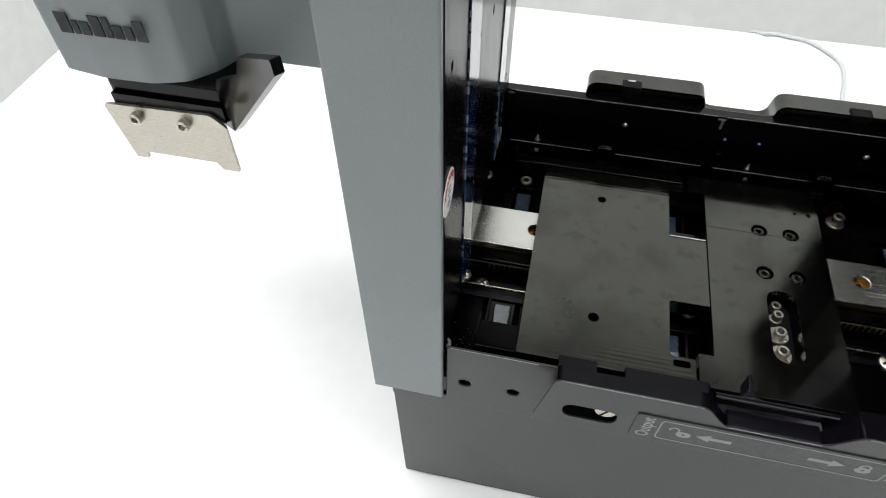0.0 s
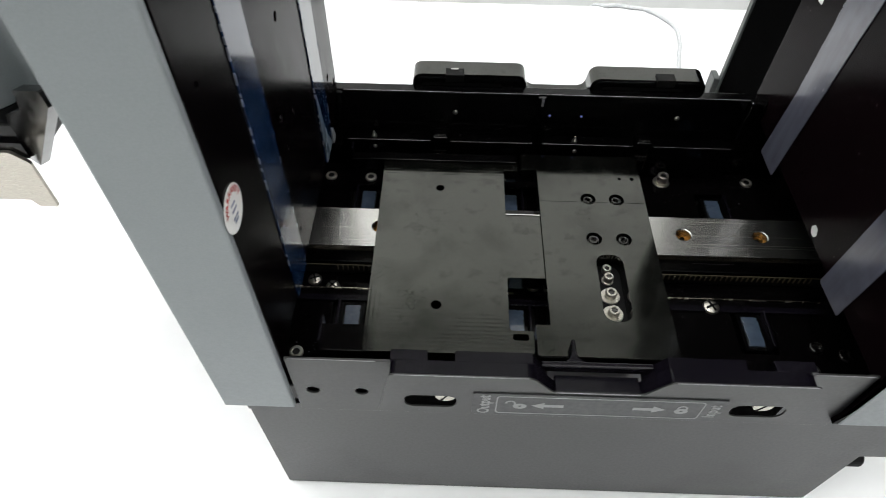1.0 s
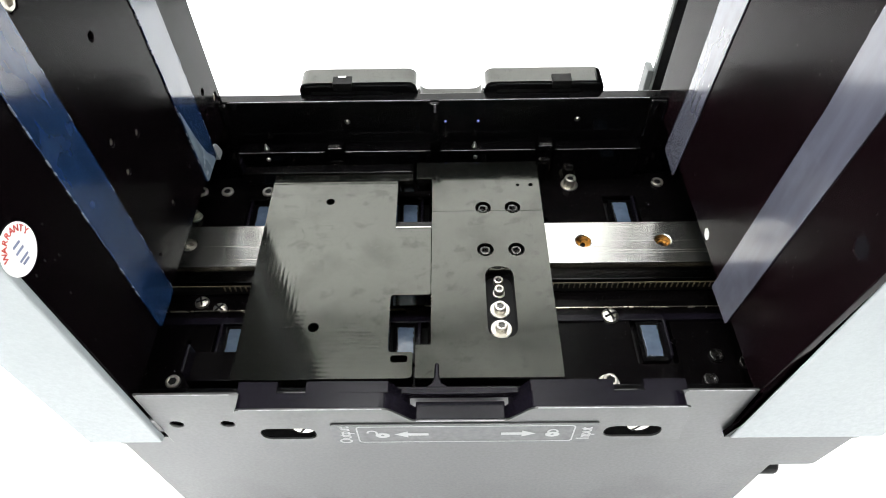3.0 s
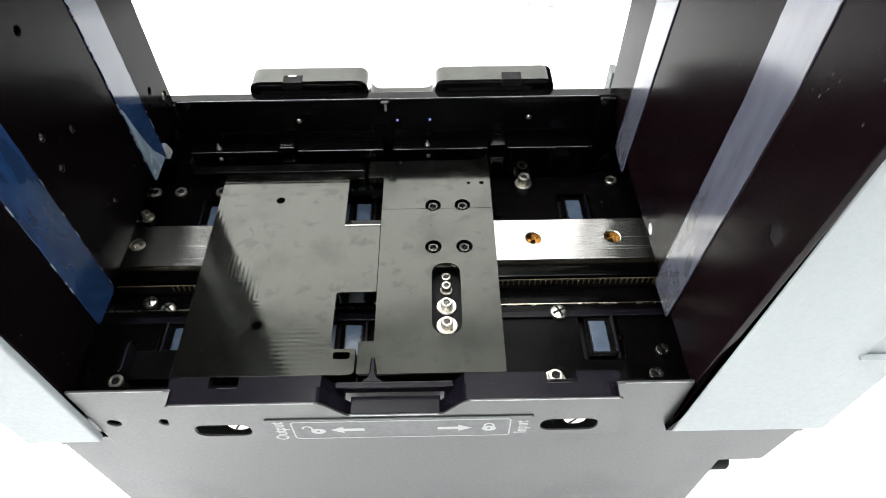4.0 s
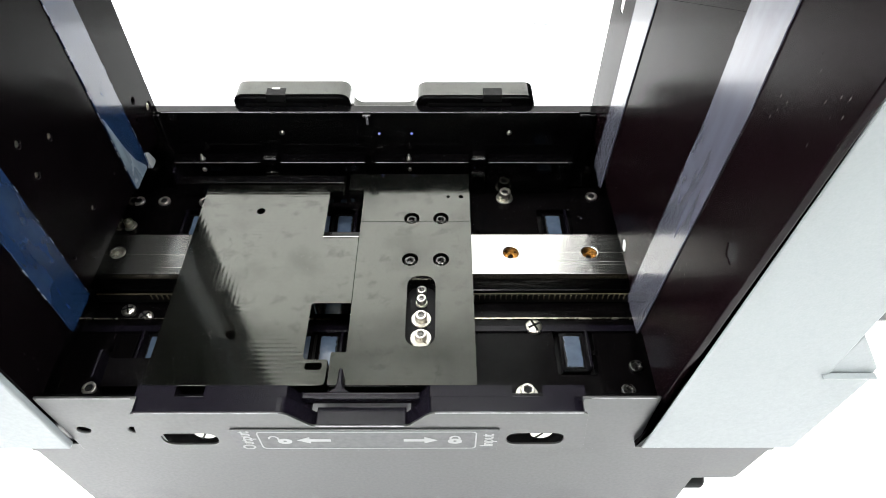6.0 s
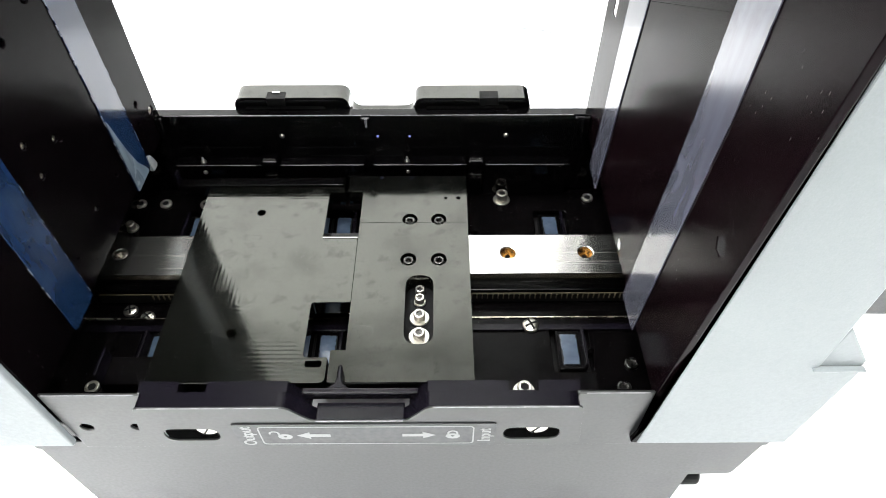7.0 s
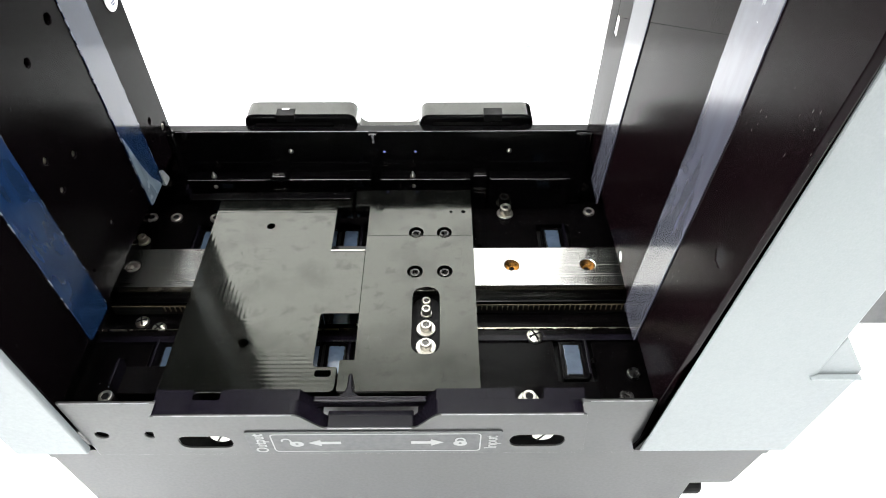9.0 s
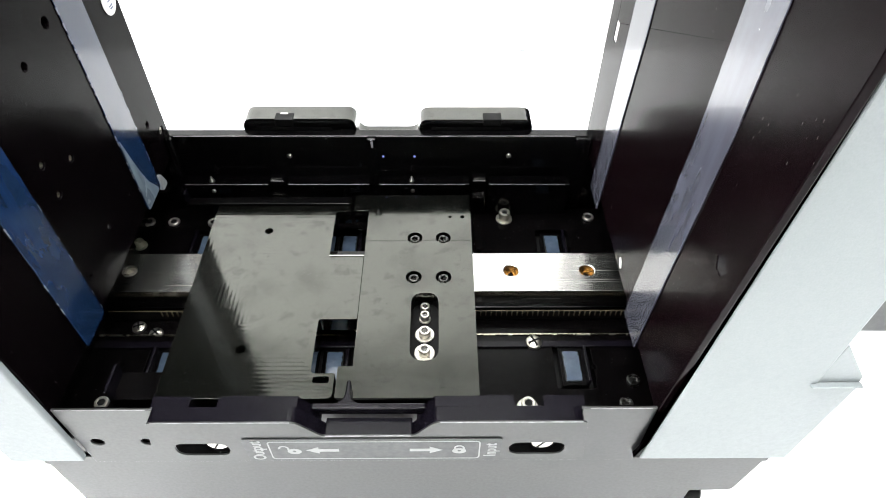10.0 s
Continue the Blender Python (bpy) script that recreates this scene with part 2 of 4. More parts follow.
def rounded(points, radius, steps=5):
    """An outline with its corners rounded; radius: one for all, or one for each corner."""
    out, n = [], len(points)
    for i, p in enumerate(points):
        r = radius[i] if isinstance(radius, (list, tuple)) else radius
        p, a, b = Vector(p), Vector(points[i - 1]), Vector(points[(i + 1) % n])
        da, db = (a - p).normalized(), (b - p).normalized()
        if r <= 0:
            out.append(tuple(p))
            continue
        angle = da.angle(db)
        reach = min(r / max(math.tan(angle / 2), 1e-4), (a - p).length * 0.49, (b - p).length * 0.49)
        s, e = p + da * reach, p + db * reach
        for k in range(steps + 1):
            u = k / steps
            out.append(tuple(s * (1 - u) ** 2 + p * 2 * u * (1 - u) + e * u ** 2))
    return out


def rect(u0, u1, v0, v1, r=0.0):
    pts = [(u0, v0), (u1, v0), (u1, v1), (u0, v1)]
    return rounded(pts, r) if r else pts


def ring(u, v, r, n=20):
    return [(u + r * math.cos(2 * math.pi * k / n), v + r * math.sin(2 * math.pi * k / n)) for k in range(n)]


def plate(outer, holes, low, high, axis="z", bm=None):
    """A plate of any outline with holes through it, thick along one axis. Outlines are (x, y), (x, z) or (y, z)."""
    bm = bm or bmesh.new()

    def at(p, h):
        return {"z": (p[0], p[1], h), "y": (p[0], h, p[1]), "x": (h, p[0], p[1])}[axis]

    edges, loops = [], []
    for loop in (outer, *holes):
        vs = [bm.verts.new(at(p, high)) for p in loop]
        loops.append(vs)
        edges += [bm.edges.new((vs[i - 1], vs[i])) for i in range(len(vs))]
    top = [f for f in bmesh.ops.triangle_fill(bm, edges=edges, use_beauty=True)["geom"] if isinstance(f, bmesh.types.BMFace)]
    copy = {v: bm.verts.new(at(p, low)) for loop, vs in zip((outer, *holes), loops) for p, v in zip(loop, vs)}
    for f in top:
        bm.faces.new([copy[v] for v in reversed(f.verts)])
    for vs in loops:
        for i in range(len(vs)):
            bm.faces.new((vs[i - 1], vs[i], copy[vs[i]], copy[vs[i - 1]]))
    return bm


def lathe(profile, place=(0, 0, 0), n=20, axis="z", bm=None):
    """A turned solid from (radius, height) pairs."""
    bm = bm or bmesh.new()
    rows = []
    for r, h in profile:
        row = []
        for k in range(n):
            a = 2 * math.pi * k / n
            p = (r * math.cos(a), r * math.sin(a), h)
            p = {"z": p, "y": (p[0], -p[2], p[1]), "x": (p[2], p[0], p[1])}[axis]
            row.append(bm.verts.new((p[0] + place[0], p[1] + place[1], p[2] + place[2])))
        rows.append(row)
    for a, b in zip(rows, rows[1:]):
        for k in range(n):
            bm.faces.new((a[k - 1], a[k], b[k], b[k - 1]))
    for row in (rows[0], rows[-1]):
        bm.faces.new(row)
    return bm


def merge(bm, other):
    mesh = bpy.data.meshes.new("piece")
    other.to_mesh(mesh)
    other.free()
    bm.from_mesh(mesh)
    bpy.data.meshes.remove(mesh)
    return bm


def tube(points, r, n=10):
    bm = bmesh.new()
    pts, rows = [Vector(p) for p in points], []
    for i, p in enumerate(pts):
        t = (pts[min(i + 1, len(pts) - 1)] - pts[max(i - 1, 0)]).normalized()
        side = t.cross(Vector((0, 0, 1)))
        side = side.normalized() if side.length > 1e-3 else Vector((1, 0, 0))
        up = side.cross(t)
        rows.append([bm.verts.new(p + r * (math.cos(2 * math.pi * k / n) * side + math.sin(2 * math.pi * k / n) * up)) for k in range(n)])
    for a, b in zip(rows, rows[1:]):
        for k in range(n):
            bm.faces.new((a[k - 1], a[k], b[k], b[k - 1]))
    bm.faces.new(rows[0]), bm.faces.new(rows[-1])
    return bm


def letters(text, size, m):
    """Raised lettering as a bmesh, centred, laid by the pose m from the xy plane."""
    curve = bpy.data.curves.new("lettering", "FONT")
    curve.body, curve.size, curve.align_x, curve.align_y, curve.extrude = text, size, "CENTER", "CENTER", 0.00006
    curve.offset = size * 0.018
    ob = new("lettering", curve)
    bpy.context.view_layer.update()
    mesh = bpy.data.meshes.new_from_object(ob.evaluated_get(bpy.context.evaluated_depsgraph_get()))
    bpy.data.objects.remove(ob)
    bpy.data.curves.remove(curve)
    mesh.transform(m)
    bm = bmesh.new()
    bm.from_mesh(mesh)
    bpy.data.meshes.remove(mesh)
    return bm


# screws: turned heads, socket recesses cut, driver slots shown by dark bars


def socket_head(x, y, z, r=0.0033, h=0.0045, washer=0.0, axis="z", drive=6):
    """A socket screw: washer, head with a rounded rim and a hex recess."""
    bm = bmesh.new()
    base = 0.0
    if washer:
        bm = lathe([(washer * 0.96, 0.0), (washer, 0.0002), (washer, 0.0009), (washer * 0.95, 0.0011)], (0, 0, 0), 24, bm=bm)
        base = 0.0011
    lathe([(r * 0.97, base), (r, base + 0.0002), (r, base + h - 0.0005), (r * 0.88, base + h)], (0, 0, 0), 22, bm=bm)
    for f in [f for f in bm.faces if len(f.verts) == 22 and abs(f.calc_center_median().z - base - h) < 1e-5]:
        bm.faces.remove(f)
    rim = [bm.verts.new((r * 0.88 * math.cos(2 * math.pi * k / 22), r * 0.88 * math.sin(2 * math.pi * k / 22), base + h)) for k in range(22)]
    inner = [bm.verts.new((r * 0.62 * math.cos(2 * math.pi * k / drive), r * 0.62 * math.sin(2 * math.pi * k / drive), base + h)) for k in range(drive)]
    low = [bm.verts.new((v.co.x, v.co.y, base + h * 0.35)) for v in inner]
    es = [bm.edges.new((rim[i - 1], rim[i])) for i in range(22)] + [bm.edges.new((inner[i - 1], inner[i])) for i in range(drive)]
    bmesh.ops.triangle_fill(bm, edges=es, use_beauty=True)
    for i in range(drive):
        bm.faces.new((inner[i - 1], inner[i], low[i], low[i - 1]))
    bm.faces.new(low)
    bmesh.ops.remove_doubles(bm, verts=bm.verts, dist=1e-6)
    bmesh.ops.transform(bm, matrix=({"z": pose(x, y, z), "y": pose(x, y, z, 90), "x": pose(x, y, z, 0, 90), "-x": pose(x, y, z, 0, -90)}[axis] @ pose(0, 0, 0, 0, 0, (x * 7919 + y * 104729) * 1000 % 60)), verts=bm.verts)
    return bm


def add_socket(x, y, z, r, h, washer, parent, label, deep=None):
    """A silvery socket screw; a dark insert paints the shade in its drive recess."""
    ob = part("screw", socket_head(x, y, z, r, h, washer), ZINC, parent, label, bevel=0.0002)
    low = (0.0011 if washer else 0.0) + h * 0.35
    recess = plate(ring(0, 0, r * 0.60, 6), [], low + 0.0001, low + h * 0.45)
    bmesh.ops.transform(recess, matrix=pose(x, y, z, 0, 0, (x * 7919 + y * 104729) * 1000 % 60), verts=recess.verts)
    part("drive_shade", recess, deep or RUBBER, ob)
    return ob


def pan_head(x, y, z, r=0.0042, turn=20, slots=2, axis="z"):
    """A domed screw; dark bars paint the shade of its one or two driver slots."""
    bm = lathe([(r, 0.0), (r, 0.0006), (r * 0.9, 0.0016), (r * 0.62, 0.0023), (r * 0.3, 0.0026)], (0, 0, 0), 20)
    bmesh.ops.transform(bm, matrix=({"z": pose(x, y, z), "y": pose(x, y, z, 90)}[axis] @ pose(0, 0, 0, 0, 0, turn)), verts=bm.verts)
    groove = bmesh.new()
    for k in range(slots):
        b = boxes((-r * 0.72, r * 0.72, -r * 0.12, r * 0.12, 0.0017, 0.00275))
        bmesh.ops.transform(b, matrix=({"z": pose(x, y, z), "y": pose(x, y, z, 90)}[axis] @ pose(0, 0, 0, 0, 0, turn + 90 * k)), verts=b.verts)
        merge(groove, b)
    return bm, groove


def add_pan(x, y, z, parent, r=0.0042, turn=20, slots=2, axis="z"):
    head, groove = pan_head(x, y, z, r, turn, slots, axis)
    ob = part("screw", head, ZINC, parent, "silvery domed screw", smooth=False, bevel=0.0002)
    part("screw_slot_shade", groove, RUBBER, ob)
    return ob


# ---- room and table ----
# Assumed room: north and west walls stand close to throw back white light.
ROOM = (-1.4, 2.2, -2.0, 1.05, -0.74, 1.8)
x0, x1, y0, y1, z0, z1 = ROOM
tagged(part("floor", boxes((x0, x1, y0, y1, z0 - 0.1, z0)), VINYL), "pale grey vinyl floor under the table", "floor", kind="structure")
tagged(part("ceiling", boxes((x0, x1, y0, y1, z1, z1 + 0.1)), PLASTER), "assumed plain white plaster ceiling, out of view", "ceiling", kind="structure")
for wall_name, row in (("wall_north", (x0, x1, y1, y1 + 0.1, z0, z1)), ("wall_south", (x0, x1, y0 - 0.1, y0, z0, z1)),
                       ("wall_west", (x0 - 0.1, x0, y0, y1, z0, z1)), ("wall_east", (x1, x1 + 0.1, y0, y1, z0, z1))):
    tagged(part(wall_name, boxes(row), PLASTER), "assumed plain white plaster wall", "wall", kind="structure")

# bodies for the added, unseen lights
for lx, ly, share in LAMPS:
    light = thing("added_ceiling_light", "added flat white ceiling light with a thin frame, out of view", "light", "ceiling lights")
    part("frame", plate(rect(lx - 0.62, lx + 0.62, ly - 0.32, ly + 0.32), [rect(lx - 0.585, lx + 0.585, ly - 0.285, ly + 0.285)], 1.762, 1.8), PLASTER, light)
    part("diffuser", boxes((lx - 0.585, lx + 0.585, ly - 0.285, ly + 0.285, 1.770, 1.785)), DIFFUSER, light)

table = thing("table", "white laminate table with a smooth bright top", "table")
part("tabletop", boxes((-0.677, 1.25, -0.75, 0.606, -0.028, 0.0)), TABLE, table, bevel=0.002)
for tx in (-0.63, 1.2):
    for ty in (-0.70, 0.555):
        part("leg", boxes((tx - 0.025, tx + 0.025, ty - 0.025, ty + 0.025, -0.74, -0.028)), GREY, table, bevel=0.002)

# ---- the stacker's base ----
WL, WR = -0.1415, 0.1195          # inner faces of the two towers
base = thing("plate_stacker_base", "black metal base of a laboratory plate stacker, open on top", "stacker base")

bm = plate(rounded([(-0.1675, 0.0018), (0.1610, 0.0018), (0.1612, 0.0715), (0.1838, 0.0722), (0.1882, 0.1100), (-0.1690, 0.1100)], [0.002, 0.002, 0.001, 0.003, 0, 0]), [], 0.0162, 0.204, "y")
part("body", bm, PANEL, base, "black textured metal body", bevel=0.0025)
part("side_body", boxes((0.1612, 0.1883, 0.0164, 0.2037, 0.1103, 0.1245)), PANEL, base, bevel=0.0025)
part("side_wall", boxes((-0.169, -0.1655, 0.0162, 0.204, 0.1102, 0.158)), ANODISED, base, bevel=0.0006)
part("side_wall", boxes((0.1575, 0.161, 0.0162, 0.204, 0.1102, 0.158)), ANODISED, base, bevel=0.0006)
part("front_panel", plate(rect(WL + 0.0012, WR - 0.0006, 0.1185, 0.1685), [ring(-0.1315, 0.1392, 0.0030), ring(-0.1085, 0.1392, 0.0030)], 0.0122, 0.0136, "y"), PANEL, base, bevel=0.0005)
# black sheet in place of the shade inside the panel holes
part("hole_shade_sheet", boxes((-0.1370, -0.1030, 0.0138, 0.0142, 0.1340, 0.1440)), RECESS, base)
part("skirt", boxes((-0.169, 0.1885, 0.0150, 0.0158, 0.1102, 0.1183)), PANEL, base)
part("front_rail", boxes((-0.1655, 0.1545, 0.0164, 0.0300, 0.1102, 0.1400)), ANODISED, base, bevel=0.0008)
for fx, fy in ((-0.155, 0.03), (0.145, 0.03), (-0.155, 0.19), (0.145, 0.19)):
    part("foot", lathe([(0.010, 0.0), (0.0105, 0.0006), (0.0095, 0.0019)], (fx, fy, 0.0)), RUBBER, base)
part("side_knob", lathe([(0.0052, 0.0), (0.006, 0.0008), (0.006, 0.011), (0.0048, 0.0125)], (0.1612, 0.0240, 0.0530), axis="x"), RUBBER, base, "black side knob", bevel=0.0005)

LIFT_X, LIFT_Y = (-0.1215, -0.0315, 0.0072, 0.0970), (0.0648, 0.1532)


def lift_hole(x, y, r=0.002):
    out = 1 if x in (LIFT_X[1], LIFT_X[3]) else -1
    return rect(x + out * 0.001 - 0.0105, x + out * 0.001 + 0.0105, y - 0.0140, y + 0.0150, r)


def screw_hole(x, y, r):
    return ring(x, y, r, 14)


part("floor_plate", plate(rect(-0.1653, 0.1543, 0.1385, 0.1880), [lift_hole(x, LIFT_Y[1]) for x in LIFT_X] + [screw_hole(0.0505, 0.150, 0.002), screw_hole(-0.0960, 0.1630, 0.0016)], 0.1132, 0.1195), SHADED_BLACK, base, "black anodised floor plate with lifter openings", bevel=0.0004)
part("floor_plate", plate(rect(-0.1653, 0.1543, 0.0302, 0.0848), [lift_hole(x, LIFT_Y[0]) for x in LIFT_X] + [screw_hole(-0.146, 0.066, 0.0016), screw_hole(0.1085, 0.064, 0.0016)], 0.1132, 0.1195), SHADED_BLACK, base, "black anodised floor plate with lifter openings", bevel=0.0004)
part("channel_floor", boxes((-0.1653, 0.1543, 0.0850, 0.1383, 0.1104, 0.1140)), SHADED_BLACK, base)
part("under_plate", boxes((-0.1653, 0.1543, 0.0302, 0.0848, 0.1104, 0.1120)), RUBBER, base)
part("under_plate", boxes((-0.1653, 0.1543, 0.1385, 0.1880, 0.1104, 0.1120)), RUBBER, base)
# bright metal strip paints the highlight on the floor plate's chamfer
part("edge_highlight", boxes((-0.1653, 0.1543, 0.0849, 0.0855, 0.1142, 0.1203)), EDGE_SHINE, base, "thin bright strip standing in for the chamfer's highlight")
part("inner_ridge", boxes((-0.1653, 0.1543, 0.0765, 0.0805, 0.1196, 0.1207)), LATCH, base, bevel=0.0004)

# the milled back wall: upright plate, pocket ribs and ledges
part("back_wall", boxes((-0.1655, 0.1545, 0.1915, 0.1985, 0.1104, 0.1770)), ANODISED, base, "black milled back wall with two pockets", bevel=0.0007)
for rx0, rx1 in ((-0.1410, -0.1365), (-0.0185, -0.0130), (0.1090, 0.1190)):
    part("pocket_rib", boxes((rx0, rx1, 0.1885, 0.1913, 0.1200, 0.1768)), ANODISED, base, bevel=0.0010)
for lx0, lx1 in ((-0.1363, -0.0830), (-0.0710, -0.0187), (-0.0128, 0.0450), (0.0570, 0.1088)):
    part("ledge", boxes((lx0, lx1, 0.1828, 0.1913, 0.1197, 0.1458)), ANODISED, base, bevel=0.0005)
    # light caught by the ledge's edge, painted as a pale line
    part("ledge_edge", boxes((lx0 + 0.001, lx1 - 0.003, 0.18266, 0.18284, 0.14566, 0.14584)), EDGE_PALE, base, "pale line painted as the ledge's edge highlight")
for cx in (-0.0770, 0.0510):
    part("spring_clip", boxes((cx - 0.0045, cx + 0.0045, 0.1822, 0.1912, 0.1197, 0.1490)), ANODISED, base, "small black spring clip", bevel=0.0008)
    part("clip_edge", boxes((cx - 0.0035, cx + 0.0035, 0.1812, 0.1821, 0.1352, 0.1364)), STEEL, base)
    part("clip_edge", boxes((cx - 0.0035, cx + 0.0035, 0.1812, 0.1821, 0.1378, 0.1388)), STEEL, base)
    part("clip_edge", boxes((cx - 0.0036, cx + 0.0036, 0.1832, 0.1850, 0.1491, 0.1495)), STEEL, base)
for cx in (-0.1190, 0.0080):
    part("sensor_pin", lathe([(0.0017, 0.0), (0.0015, 0.0010), (0.0008, 0.0016), (0.0006, 0.0034), (0.0003, 0.0040)], (cx, 0.1860, 0.1459), 14), ZINC, base, "small pointed metal pin", smooth=True)
    part("rivet", lathe([(0.0014, 0.0), (0.0012, 0.0006), (0.0006, 0.0009)], (cx + 0.0005, 0.1827, 0.1405), 12, axis="y"), ZINC, base)
# edge highlights of the back wall and a rib glint, painted as slivers
part("top_edge", boxes((-0.1360, -0.0182, 0.19135, 0.19165, 0.17680, 0.17715)), EDGE_PALE, base, "pale line painted as the top edge's highlight")
part("top_edge", boxes((-0.0128, 0.1085, 0.19135, 0.19165, 0.17680, 0.17715)), EDGE_PALE, base, "pale line painted as the top edge's highlight")
part("rib_glint", boxes((-0.0162, -0.0148, 0.18832, 0.18849, 0.1705, 0.1764)), EDGE_PALE, base, "pale patch painted as a glint on the rib")
for cx, cz in ((-0.0680, 0.1620), (0.0690, 0.1620)):
    part("rivet", lathe([(0.0017, 0.0), (0.0014, 0.0006), (0.0007, 0.0010)], (cx, 0.1914, cz), 14, axis="y"), ZINC, base)
for cx in (-0.0095, 0.0100):
    part("indicator", lathe([(0.0008, 0.0), (0.0007, 0.0004), (0.0003, 0.0006)], (cx, 0.1914, 0.1615), 12, axis="y"), LED_BLUE, base, "tiny lit blue indicator")
part("clip_edge", boxes((-0.0112, -0.0080, 0.1900, 0.1914, 0.1508, 0.1514)), STEEL, base)

# screws in the base
for sx, sy in ((-0.0970, 0.1795), (-0.0600, 0.1795), (0.0683, 0.1780)):
    add_socket(sx, sy, 0.1195, 0.0036, 0.0058, 0.0054, base, "silvery socket screw on a washer")
for sx, sy in ((-0.1480, 0.1750), (-0.1220, 0.1745), (0.1240, 0.1790), (-0.1640, 0.1750), (-0.1480, 0.0430), (-0.1215, 0.0430), (-0.0610, 0.0425), ):
    add_socket(sx, sy, 0.1195, 0.0037, 0.0018, 0.0, base, "silvery flat socket screw")
# these lie in shade, which is given to them as a darker metal
for sx, sy in ((0.1280, 0.0552), (0.1420, 0.0510), (0.1215, 0.0415)):
    part("screw", socket_head(sx, sy, 0.1195, 0.0037, 0.0018), DARK_SCREW, base, "socket screw in darker metal for the shade there", bevel=0.0002)
for sx, sy in ((-0.0975, 0.0415), (0.0705, 0.0395)):
    add_socket(sx, sy, 0.1195, 0.0037, 0.0050, 0.0056, base, "silvery socket screw on a washer")
for sx, sy, turn in ((-0.1470, 0.0945, 20), (-0.1360, 0.0900, 50), (-0.0200, 0.0945, 10), (-0.0095, 0.0900, 35)):
    add_pan(sx, sy, 0.1140, base, 0.0040, turn)
for sx, turn in ((-0.1030, 5), (-0.0500, 40), (0.0778, 25)):
    add_pan(sx, 0.0795, 0.1196, base, 0.0047, turn)
for sx in (-0.0805, -0.0640):
    part("screw", socket_head(sx, 0.0885, 0.1140, 0.0026, 0.0020), LATCH, base)
for sx, sy in ((-0.1630, 0.1540),):
    part("screw", socket_head(sx, sy, 0.1195, 0.0028, 0.0040, 0.0040), ZINC, base, bevel=0.0002)

# ---- linear rail, belt ----
rail = thing("linear_rail", "polished steel guide rail with counterbored holes", "rail")
RAIL_X = [-0.1550 + 0.0445 * k for k in range(7)]
bm = plate(rect(-0.1650, 0.1540, 0.1062, 0.1358), [ring(x, 0.1217, 0.0042) for x in RAIL_X], 0.1275, 0.1326)
part("rail_top", bm, STEEL, rail, "brushed bright steel top", bevel=0.0006)
part("rail_web", boxes((-0.1650, 0.1540, 0.1085, 0.1340, 0.1141, 0.1274)), STEEL, rail, bevel=0.0010)
# black foot paints the dark that the steel side mirrors
part("rail_foot_shaded", boxes((-0.1650, 0.1540, 0.1045, 0.1380, 0.1141, 0.1195)), ANODISED, rail, bevel=0.0008)
for k, x in enumerate(RAIL_X):
    if k in (0, 2):
        part("screw", socket_head(x, 0.1217, 0.1276, 0.0038, 0.0042), ZINC, rail, "silvery socket screw", bevel=0.0002)
    else:
        # black plug stands in for the shade at the bottom of the bore
        part("hole_shade_plug", lathe([(0.0041, 0.0), (0.0041, 0.0004)], (x, 0.1217, 0.1275), 20), RUBBER, rail)
        part("bushing", plate(ring(x, 0.1217, 0.00415), [ring(x, 0.1217, 0.0016)], 0.1281, 0.1290), BRASS, rail, "brass-coloured bushing in a rail hole")

belt = thing("drive_belt", "toothed drive belt with pale cord edge", "belt")
part("belt_back", boxes((-0.1640, 0.1530, 0.0998, 0.1006, 0.1150, 0.1220)), RUBBER, belt)
part("belt_edge", boxes((-0.1640, 0.1530, 0.0999, 0.1005, 0.1220, 0.1223)), BELT, belt)
bm = bmesh.new()
for k in range(92):
    tx = -0.134 + 0.003 * k
    box(bm, tx, tx + 0.0006, 0.0990, 0.0998, 0.1185, 0.1221)
tagged(part("belt_teeth", bm, BELT, belt), kind="stuff")
bm = bmesh.new()
for k in range(130):
    tx = -0.16 + 0.0024 * k
    box(bm, tx, tx + 0.0012, 0.0763, 0.0773, 0.1196, 0.1212)
tagged(part("return_teeth", bm, LATCH, belt), kind="stuff")

# ---- plate carriage ----
carriage = thing("plate_carriage", "black milled aluminium plate carriage with lifter notches", "carriage")
SEAM = -0.0177
nest = [(-0.1105, 0.0470), (-0.1105, 0.0400), (-0.1105, 0.0318), (-0.0260, 0.0318), (-0.0260, 0.0455), (-0.0380, 0.0455), (-0.0380, 0.0785), (SEAM - 0.0002, 0.0785),
        (SEAM - 0.0002, 0.1235), (-0.0375, 0.1235), (-0.0375, 0.1600), (-0.0290, 0.1600), (-0.0290, 0.1735), (-0.1105, 0.1735), (-0.1105, 0.1700), (-0.1105, 0.1675)]
nest_r = [0, 0, 0.001, 0.003, 0.001, 0.0025, 0.002, 0, 0, 0.0005, 0.001, 0, 0.001, 0.001, 0, 0]
part("nest_plate", plate(rounded(nest, nest_r), [ring(-0.0757, 0.1435, 0.0024), ring(-0.0752, 0.0597, 0.0027), rounded([(-0.0365, 0.0400), (-0.0285, 0.0400), (-0.0285, 0.0438), (-0.0365, 0.0438)], 0.0015)], 0.1340, 0.1437), MILLED, carriage, "dull black milled nest plate with faint stains", bevel=0.0003)
# stained wings; the dark they mirror is painted as lower gloss
for fy0, fy1 in ((0.0318, 0.0470), (0.1675, 0.1735)):
    part("corner_wing", boxes((-0.1315, -0.1107, fy0, fy1, 0.1340, 0.1430)), SHADED_BLACK, carriage, "stained corner wing, gloss lowered for its dark reflection", bevel=0.0003)
part("rear_stop", boxes((-0.1180, -0.0300, 0.1655, 0.1715, 0.1438, 0.1452)), ANODISED, carriage, bevel=0.0004)
